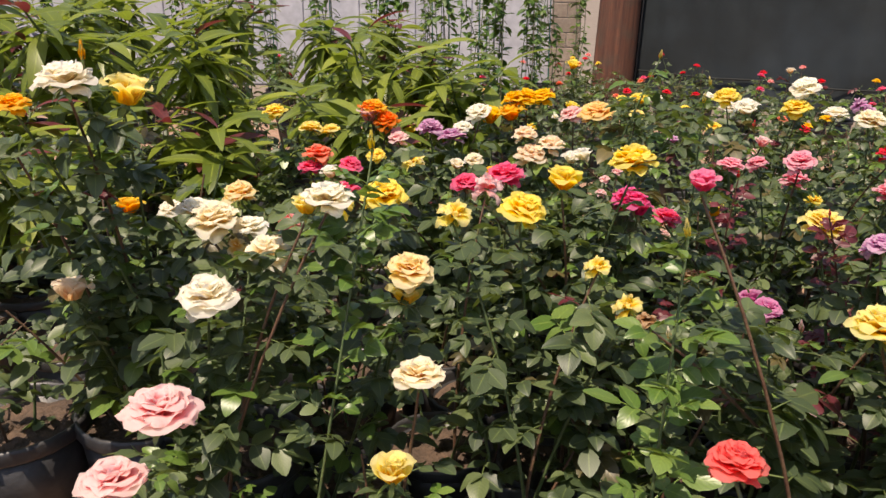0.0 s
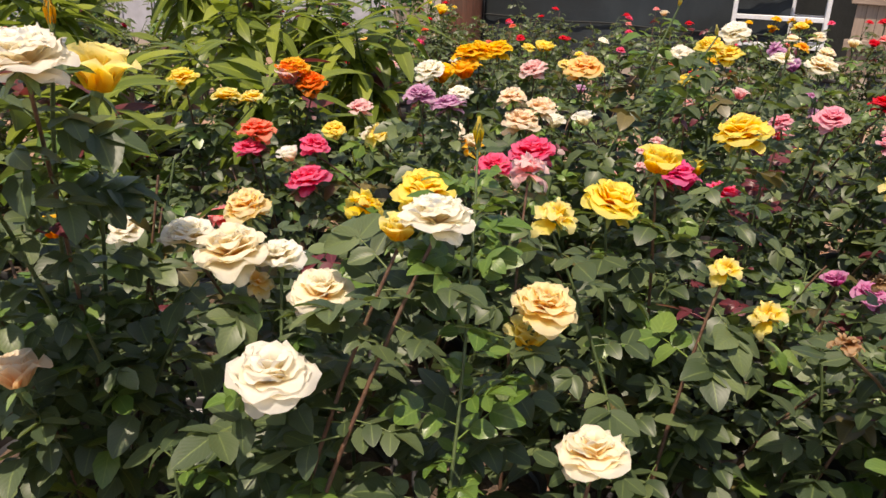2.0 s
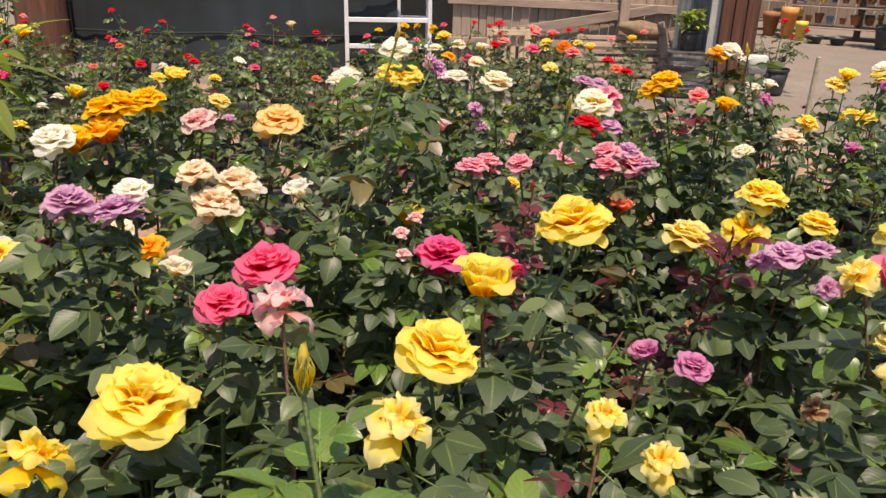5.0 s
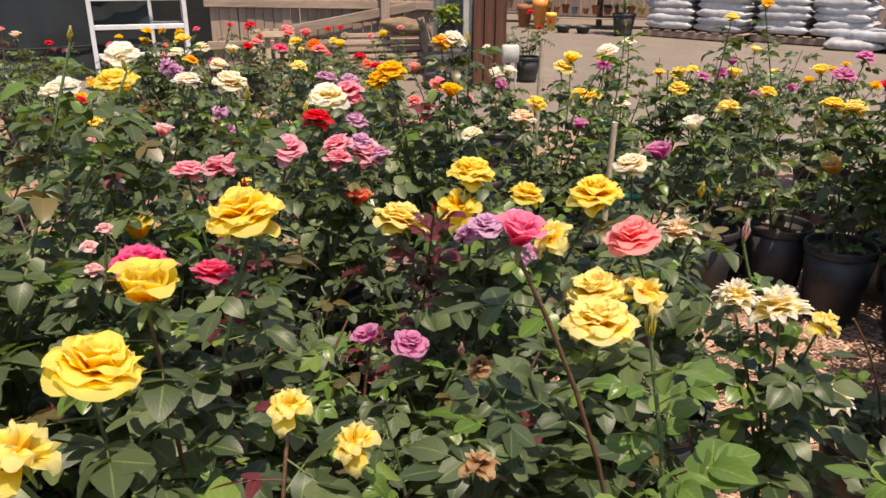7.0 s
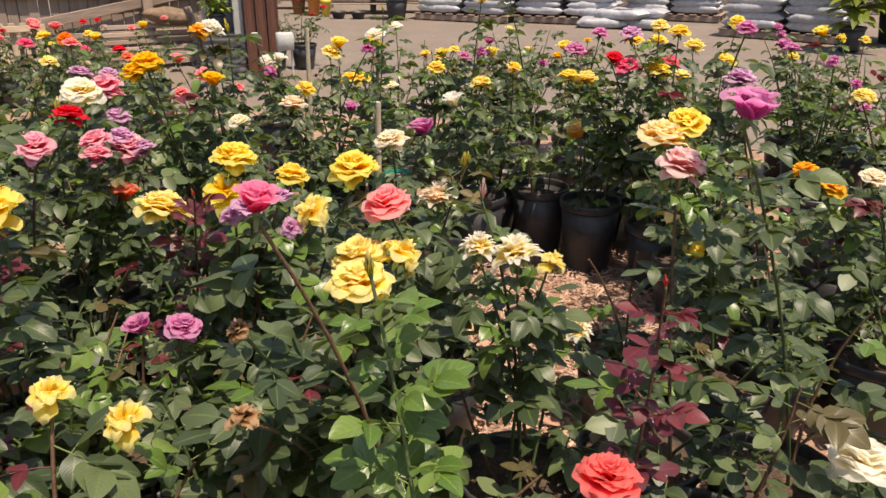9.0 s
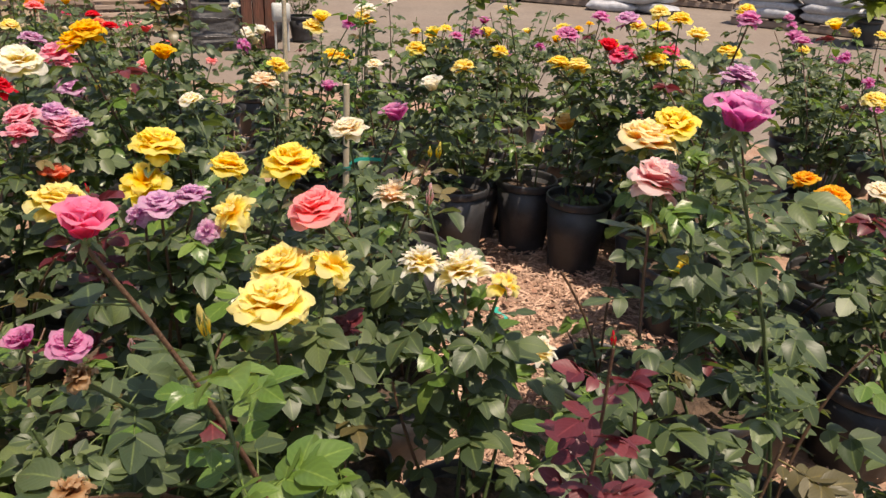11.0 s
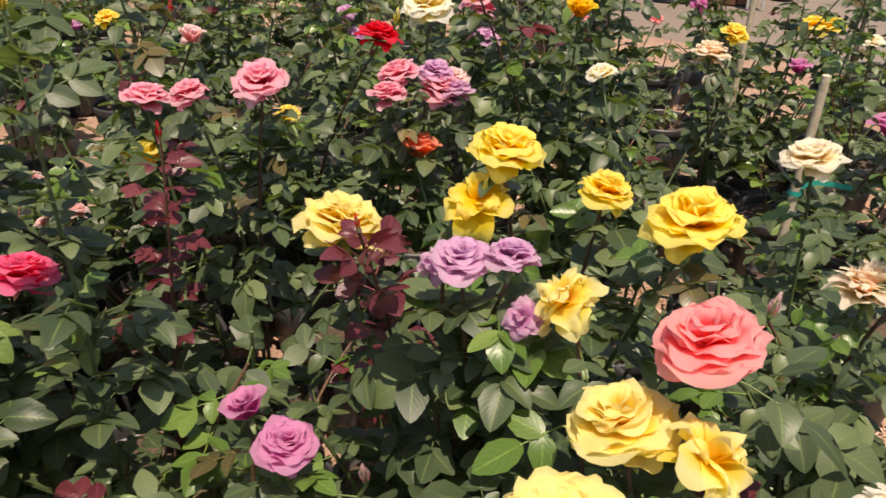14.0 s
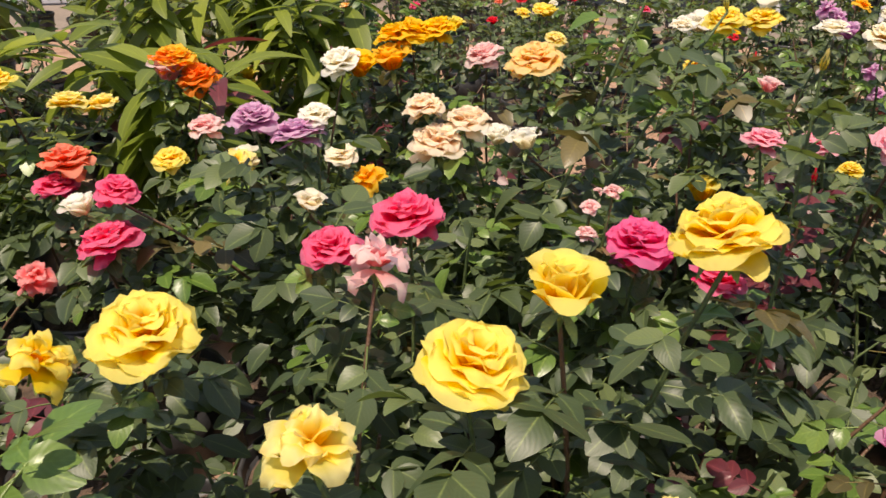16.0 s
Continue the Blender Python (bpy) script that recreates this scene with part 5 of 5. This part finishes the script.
bloom("ivory", "full", 3.95, 2.33, 0.79, 0.132)
bloom("yellow", "spent", 1.03, 1.57, 0.82, 0.104)
bloom("bicolor", "pointed", 0.94, 1.01, 0.79, 0.072)
bloom("blush", "bud", 1.30, 1.29, 0.68, 0.053)
bloom("blush", "bud", 1.005, 1.021, 0.865, 0.048)
bloom("yellow", "full", 1.53, 0.66, 0.91, 0.104)
bloom("yellow", "bud", 2.69, 0.79, 0.41, 0.092)
bloom("yellow", "full", 2.55, 1.05, 0.84, 0.087)
bloom("pink", "full", 2.62, 0.85, 0.87, 0.107)
bloom("red", "cup", 2.61, 0.90, 0.89, 0.062)
bloom("yellow", "full", 2.64, 0.74, 0.86, 0.103)
bloom("yellow", "full", 2.71, 0.68, 0.99, 0.083)
bloom("lemon", "full", 2.70, 0.75, 1.01, 0.072)
bloom("lavender", "full", 2.66, 0.85, 0.98, 0.093)
bloom("orchid", "full", 1.87, 0.53, 1.09, 0.061)
bloom("amber", "full", 1.73, 0.36, 0.77, 0.068)
bloom("cream", "full", 1.77, 0.19, 0.75, 0.071)
bloom("lemon", "full", 1.89, 0.22, 0.93, 0.067)
bloom("yellow", "spent", -0.22, 1.62, 0.87, 0.079)
bloom("pink", "full", 0.54, 1.74, 0.81, 0.075)
bloom("orchid", "cup", 0.68, 1.54, 0.68, 0.048)
bloom("blush", "bud", 0.72, 1.38, 0.68, 0.038)
bloom("cream", "bud", 0.39, 1.17, 0.76, 0.034)
bloom("yellow", "bud", 2.09, 1.33, 0.60, 0.071)
bloom("yellow", "cup", 3.10, 2.19, 0.84, 0.079)
bloom("yellow", "full", 3.11, 2.09, 0.69, 0.101)
bloom("cream", "full", 3.13, 1.95, 0.66, 0.091)
bloom("yellow", "full", 2.39, 1.51, 0.87, 0.073)
bloom("ivory", "cup", 2.36, 1.44, 0.75, 0.073)
bloom("yellow", "full", 2.47, 1.24, 0.87, 0.065)
bloom("orchid", "full", 2.59, 1.04, 0.93, 0.083)
bloom("bicolor", "full", 1.68, 1.91, 0.80, 0.067)
bloom("lemon", "bud", 1.71, 2.23, 0.79, 0.052)
bloom("scarlet", "cup", 1.31, 2.05, 0.67, 0.078)
bloom("yellow", "cup", 0.90, 2.42, 0.63, 0.084)
bloom("yellow", "full", 1.17, 2.31, 0.71, 0.054)
bloom("ivory", "cup", 0.41, 2.17, 0.86, 0.057)
bloom("yellow", "full", 0.92, 2.57, 0.89, 0.054)
bloom("blush", "cup", 1.05, 2.47, 0.85, 0.054)
bloom("red", "bud", 1.03, 2.51, 0.90, 0.038)
bloom("rose", "full", 1.98, 2.57, 0.79, 0.088)
bloom("golden", "cup", 1.68, 1.98, 0.91, 0.062)
bloom("lemon", "full", 0.74, 1.16, 0.79, 0.114)
bloom("lemon", "cup", -0.06, 1.25, 0.79, 0.062)
bloom("ivory", "full", -0.49, 1.47, 0.89, 0.085)
bloom("honey", "full", -0.41, 1.50, 0.915, 0.075)
bloom("ivory", "full", -0.37, 1.42, 0.87, 0.075)
bloom("honey", "spent", -0.40, 1.42, 0.83, 0.050)
bloom("coral", "spent", -0.49, 2.37, 0.60, 0.085)
bloom("ivory", "spent", 1.64, 2.14, 0.785, 0.070)
bloom("yellow", "full", 3.18, 1.53, 1.05, 0.070)
bloom("amber", "cup", 3.15, 1.40, 1.10, 0.055)
bloom("rose", "full", 1.30, 2.10, 0.82, 0.090)
bloom("rose", "full", 1.24, 2.05, 0.80, 0.080)
bloom("blush", "full", 1.46, 2.12, 0.78, 0.075)
bloom("dry", "spent", 0.339, 1.138, 0.807, 0.042)
bloom("dry", "spent", 0.414, 1.182, 0.869, 0.036)
bloom("dry", "spent", 0.941, 1.601, 0.62, 0.045)


# ---- bushes under those flowers ----
CENTRE = Vector((0.1, 0.85, 0))
POTS = []


def free(x, y, gap):
    return all((x - px) ** 2 + (y - py) ** 2 > gap * gap for px, py in POTS)


def settle(x, y, rng, gap=0.27, clear=0.2):
    """The nearest free spot for a pot."""
    for k in range(200):
        a, r = k * 2.4, 0.03 * math.sqrt(k)
        q = (x + r * math.cos(a), y + r * math.sin(a))
        if free(q[0], q[1], gap) and not in_gap(q[0], q[1]) and off_path(q[0], q[1]) > clear:
            break
    POTS.append(q)
    return q


def in_gap(x, y):
    """The bare mulch between the rows."""
    return any(((x - a) / b) ** 2 + ((y - c) / d) ** 2 < 1 for a, b, c, d in ((2.1, 0.62, 0.9, 0.56), (2.42, 0.4, 1.28, 0.34), (1.5, 0.3, 0.8, 0.3), (-0.85, 0.42, 1.42, 0.34)))


rng = random.Random(41)
for spot in ((2.74, 0.95), (2.87, 1.18), (3.06, 1.37), (2.68, 1.42), (2.04, 1.4), (-1.03, 1.62), (-0.72, 1.68), (-0.47, 1.52), (1.5, 2.1), (0.24, 2.36), (-0.62, 2.6), (-0.47, 2.25)):
    POTS.append(spot)
left = list(BLOOMS)
clusters = []
high_left = [b for b in left if b[2].x < -0.52 and b[2].y < 1.5]
low_left = [b for b in left if -0.52 <= b[2].x < -0.3 and b[2].y < 1.3]
left = [b for b in left if b not in high_left and b not in low_left]
while left:
    head = left.pop(0)
    mates = [head]
    for other in list(left):
        if (other[0] == head[0] and (other[2] - head[2]).length < 0.34) or (other[2] - head[2]).length < 0.12:
            if len(mates) < 5:
                mates.append(other)
                left.remove(other)
    clusters.append(mates)
for mates in clusters:
    middle = sum((b[2] for b in mates), Vector()) / len(mates)
    away = Vector((middle.x - CENTRE.x, middle.y - CENTRE.y, 0))
    gap = (middle.xy - CENTRE.xy).length
    x, y = settle(middle.x + 0.06 * away.x / max(gap, 0.1), middle.y + 0.06 * away.y / max(gap, 0.1), rng)
    if mates[0][0] == "fuchsia" and middle.z > 1:
        POTS.pop()
        x, y = settle(0.66, 1.05, rng, 0.2)
    low = min(b[2].z for b in mates)
    near = gap < 1.15
    rose_bush(rng, x, y, mates, 3 if near else 4, max(0.4, min(0.66, low - 0.14)), 1.0 if near else 0.8 if gap < 3 else 0.6)

# tall young shoots, each with a closed bud
for x, y, z, tone, variety, size in ((0.335, 0.98, 1.0, LEAF_YOUNG, "lemon", 0.035), (0.565, 0.7, 0.92, LEAF_RED, "red", 0.02), (0.785, 1.475, 0.89, LEAF_RED, "red", 0.02), (-0.12, 1.31, 1.05, LEAF_YOUNG, "yellow", 0.05), (0.748, 1.87, 0.876, LEAF_RED, "red", 0.03), (0.565, 1.655, 1.09, LEAF, "lemon", 0.03), (2.5, 1.75, 1.05, LEAF_YOUNG, "yellow", 0.03)):
    away = Vector((x - CENTRE.x, y - CENTRE.y, 0)).normalized() * 0.1
    px, py = settle(x + away.x * 0.6, y + away.y * 0.6, rng, 0.2, 0.06)
    rose_bush(rng, px, py, [(variety, "bud", Vector((x, y, z)), size)], 2, 0.5, 1.0, tone, spread=0.78 if tone is LEAF_YOUNG else 0.66, clear=-1, reach=0.12, leaves=1.2)
# broad leafy bushes without flowers beside the way
for x, y in ((0.2, 1.27), (0.44, 1.34), (0.62, 1.2), (-0.08, 1.4), (0.1, 1.62)):
    rose_bush(rng, *settle(x, y, rng, 0.2, 0.22), [], 6, 0.7, 1.0, reach=0.2, clear=0.14, leaves=0.8, bare=0.45)
for x, y in ((1.15, 0.15), (0.85, 0.04), (1.3, -0.12), (1.05, 0.42), (0.66, 0.28)):
    rose_bush(rng, *settle(x, y, rng, 0.22, 0.3), [], 6, 0.52, 0.8, reach=0.22)
# a tall dark bush with two closed buds
rose_bush(rng, *settle(0.66, 2.12, rng, 0.2), [("lemon", "bud", Vector((0.58, 2.08, 1.15)), 0.035), ("lemon", "bud", Vector((0.76, 2.19, 1.07)), 0.035)], 5, 0.98, 0.8, reach=0.2, leaves=1.2)

# a cut-back bush with bare red canes at the edge of the mulch
for x, y, tips in ((1.6, 0.74, ((1.44, 0.85, 0.58), (1.52, 0.74, 0.58))), (1.72, 0.36, ((1.74, 0.42, 0.55),))):
    POTS.append((x, y))
    bush = rose_bush(rng, x, y, [], 5, 0.4, 0.8, reach=0.2)
    for tip in tips:
        s = Shape()
        s.tube(cane_path(rng, Vector((0, 0, 0.2)), Vector(tip) - Vector((x, y, 0))), [0.003] * 8, 6)
        part("cut_cane", s, CANE_RED, bush, "bare red pruned cane")

# ---- the rest of the bed ----
FAR_VARIETIES = ("yellow", "yellow", "lemon", "cream", "ivory", "pink", "coral", "red", "golden", "apricot", "lavender", "scarlet", "blush", "magenta")
for spot, shoots, tall in zip(POTS[:12], (5, 3, 4, 2, 2, 4, 4, 4, 3, 4, 2, 2), (0.62, 0.6, 0.7, 0.5, 0.5, 0.6, 0.7, 0.5, 0.5, 0.5, 0.45, 0.42)):
    dense = spot[0] < 0 and spot[1] < 2.1
    high = spot == (-0.72, 1.68)
    rose_bush(rng, spot[0], spot[1], high_left if high else low_left if spot == (-0.47, 1.52) else [], 13 if high else 4 if dense else shoots, 1.1 if high else tall, 0.7, reach=0.33 if high else 0.22 if dense else 0.13, pot=1.25 if dense else 1.0, bare=0.3 if high else 0.5 if dense else 0.4, meshes=SLIM_POT if spot[0] > 2 else None)
spots = []
for i in range(-6, 18):
    for j in range(-6, 18):
        spots.append((i * 0.4 + 0.2 * (j % 2) + rng.uniform(-0.09, 0.09), j * 0.37 + rng.uniform(-0.09, 0.09)))
spots.sort(key=lambda q: math.hypot(q[0] - CENTRE.x, q[1] - CENTRE.y))
for x, y in spots:
    d = math.hypot(x - CENTRE.x, y - CENTRE.y)
    if d > (5.4 if y > 2.6 and x < 4.2 else 4.5) or in_gap(x, y) or not free(x, y, 0.31) or off_path(x, y) < 0.3 or (x < 0.55 and y < 0.55) or x < -2.3 or y < -1.6 or (x < -0.2 and y > 5.2):
        continue
    side = math.degrees(math.atan2(x + 0.3, y - 0.95))
    low = 50 < side < 66 and d > 3.3
    if low and d > 4.6:
        continue
    POTS.append((x, y))
    flowers = []
    variety = rng.choice(FAR_VARIETIES if y > 2.4 else ("yellow", "yellow", "yellow", "lemon", "lemon", "cream", "orchid", "pink", "golden"))
    if d > 2.6 and x > -0.3 and not low:
        for k in range(rng.choice((1, 2, 3, 3, 4, 5)) if side > 38 else rng.choice((0, 0, 1, 1, 2))):
            flowers.append((variety, rng.choice(("full", "full", "cup", "spent")), Vector((x + rng.uniform(-0.2, 0.2), y + rng.uniform(-0.2, 0.2), rng.uniform(0.62, 0.88) if side > 38 else rng.uniform(0.5, 0.68))), rng.uniform(0.055, 0.09)))
    rose_bush(rng, x, y, flowers, 9 if d > 2.6 and side > 30 and not low else 6 if d > 1.9 else 4, 0.45 if low else 0.5 if d < 1.9 else 0.6 if d < 3.2 or side < 38 else 0.78, 1.0 if d < 1.12 else 0.75 if d < 3 else 0.55)
for k in range(34):
    x, y = rng.uniform(-4.2, 0.4), rng.uniform(5.2, 9.5)
    if free(x, y, 0.4):
        POTS.append((x, y))
        rose_bush(rng, x, y, [("pink", "cup", Vector((x, y + 0.1, 0.6)), 0.06)] if k % 5 == 0 else [], 8, 0.75, 0.5, spread=1.3)
# low sparse roses towards the pole, and a potted one on the dirt
for k in range(150):
    x, y = rng.uniform(0.3, 5.0), rng.uniform(4.2, 8.6)
    if free(x, y, 0.34) and y + 0.96 * x < (11.4 if x < 2.6 else 10.6):
        POTS.append((x, y))
        variety = rng.choice(("red", "red", "scarlet", "coral", "yellow", "pink"))
        rose_bush(rng, x, y, [(variety, "full", Vector((x + rng.uniform(-0.2, 0.2), y + rng.uniform(-0.2, 0.2), rng.uniform(0.5, 0.75))), 0.07) for q in range(rng.randrange(3))], 7, 0.6, 0.5)
rose_bush(rng, 7.4, 4.45, [("red", "full", Vector((7.32, 4.4, 0.72)), 0.09), ("red", "full", Vector((7.62, 4.3, 0.62)), 0.08), ("red", "full", Vector((7.55, 4.4, 0.55)), 0.06)], 7, 0.55, 0.6, group="roses on the dirt")
rose_bush(rng, 7.25, 4.72, [("red", "cup", Vector((7.15, 4.75, 0.6)), 0.06)], 6, 0.5, 0.6, group="roses on the dirt")

# ---- chips on the bare mulch ----
chip = Shape()
for k in range(26000):
    if k < 16000:
        x, y = 2.0 + rng.gauss(0, 0.55), 0.95 + rng.gauss(0, 0.42)
    else:
        x, y = rng.uniform(-1.6, 4), rng.uniform(0.6, 3.4)
    size = rng.choice((0.01, 0.016, 0.024, 0.034, 0.05)) * rng.uniform(0.7, 1.3)
    m = Matrix.Translation((x, y, 0.016 + rng.uniform(0, 0.012))) @ Matrix.Rotation(rng.uniform(0, 6.28), 4, "Z") @ Matrix.Rotation(rng.uniform(-0.25, 0.25), 4, "Y")
    w = rng.choice((0.0012, 0.0018, 0.0025, 0.005)) * rng.uniform(0.7, 1.3)
    base = len(chip.v)
    chip.v.extend(tuple(m @ Vector(p)) for p in ((-size / 2, -w, 0), (size / 2, -w * 0.6, 0), (size / 2, w * 0.6, 0), (-size / 2, w, 0), (-size / 2, 0, w * 0.7), (size / 2, 0, w * 0.7)))
    chip.f.extend(((base, base + 1, base + 5, base + 4), (base + 4, base + 5, base + 2, base + 3)))
    chip.mi.extend((0, 0))
    chip.uv.extend(((0, 0),) * 8)
solid("wood_chips", chip, CHIP, "loose reddish wood chips strewn over the ground", "wood chips", kind="stuff")

litter = Shape()
for k in range(900):
    x, y = rng.uniform(-1.6, 3.6), rng.uniform(0.5, 3.2)
    size = rng.uniform(0.025, 0.055)
    m = Matrix.Translation((x, y, 0.032 + rng.uniform(0, 0.02))) @ Matrix.Rotation(rng.uniform(0, 6.28), 4, "Z") @ Matrix.Rotation(rng.uniform(-0.3, 0.3), 4, "X")
    leaflet(litter, size, size * 0.65, m, rng.uniform(-0.2, 0.5), rng.uniform(-0.6, 0.8), 0.05, 1.0, 4)
solid("leaf_litter", litter, DRY_LEAF, "dry curled pinkish brown leaves fallen on the mulch", "leaf litter", kind="stuff", smooth=True)


# ---- small things ----
def stake(x, y, height, tape):
    st = thing("plant_stake", pose(x, y, 0, 1.5, -1), "pale wooden plant stake standing in the bed", "stake")
    s = Shape()
    s.tube([Vector((0, 0, 0)), Vector((0, 0, height))], [0.011, 0.009], 8)
    part("rod", s, BAMBOO, st)
    if tape:
        s = Shape()
        s.grid([[Vector((0.014 * math.cos(a), 0.014 * math.sin(a), tape + 0.012 * i)) for a in (2 * math.pi * k / 10 for k in range(10))] for i in range(2)], None, 0, True)
        s.grid([[Vector((0.012 + 0.03 * k, -0.004 * k * k, tape + 0.008 * math.sin(k) + 0.012 * i)) for k in range(5)] for i in range(2)])
        part("tape", s, TEAL_TAPE, st, "torn strip of teal plastic tape")


stake(1.98, 1.6, 0.82, 0.56)
stake(4.0, 2.35, 0.75, 0)
stake(2.75, 2.2, 0.95, 0)
s = Shape()
s.grid([[Vector((0.022 * k, 0.012 * math.sin(1.7 * k) + 0.014 * i, 0.006 + 0.01 * abs(math.sin(1.1 * k + i)))) for k in range(7)] for i in range(2)])
solid("tape_scrap", s, TEAL_TAPE, "scrap of teal plastic tape lying on the mulch", "tape", pose(2.12, 1.06, 0.03, 0, 0, 35))
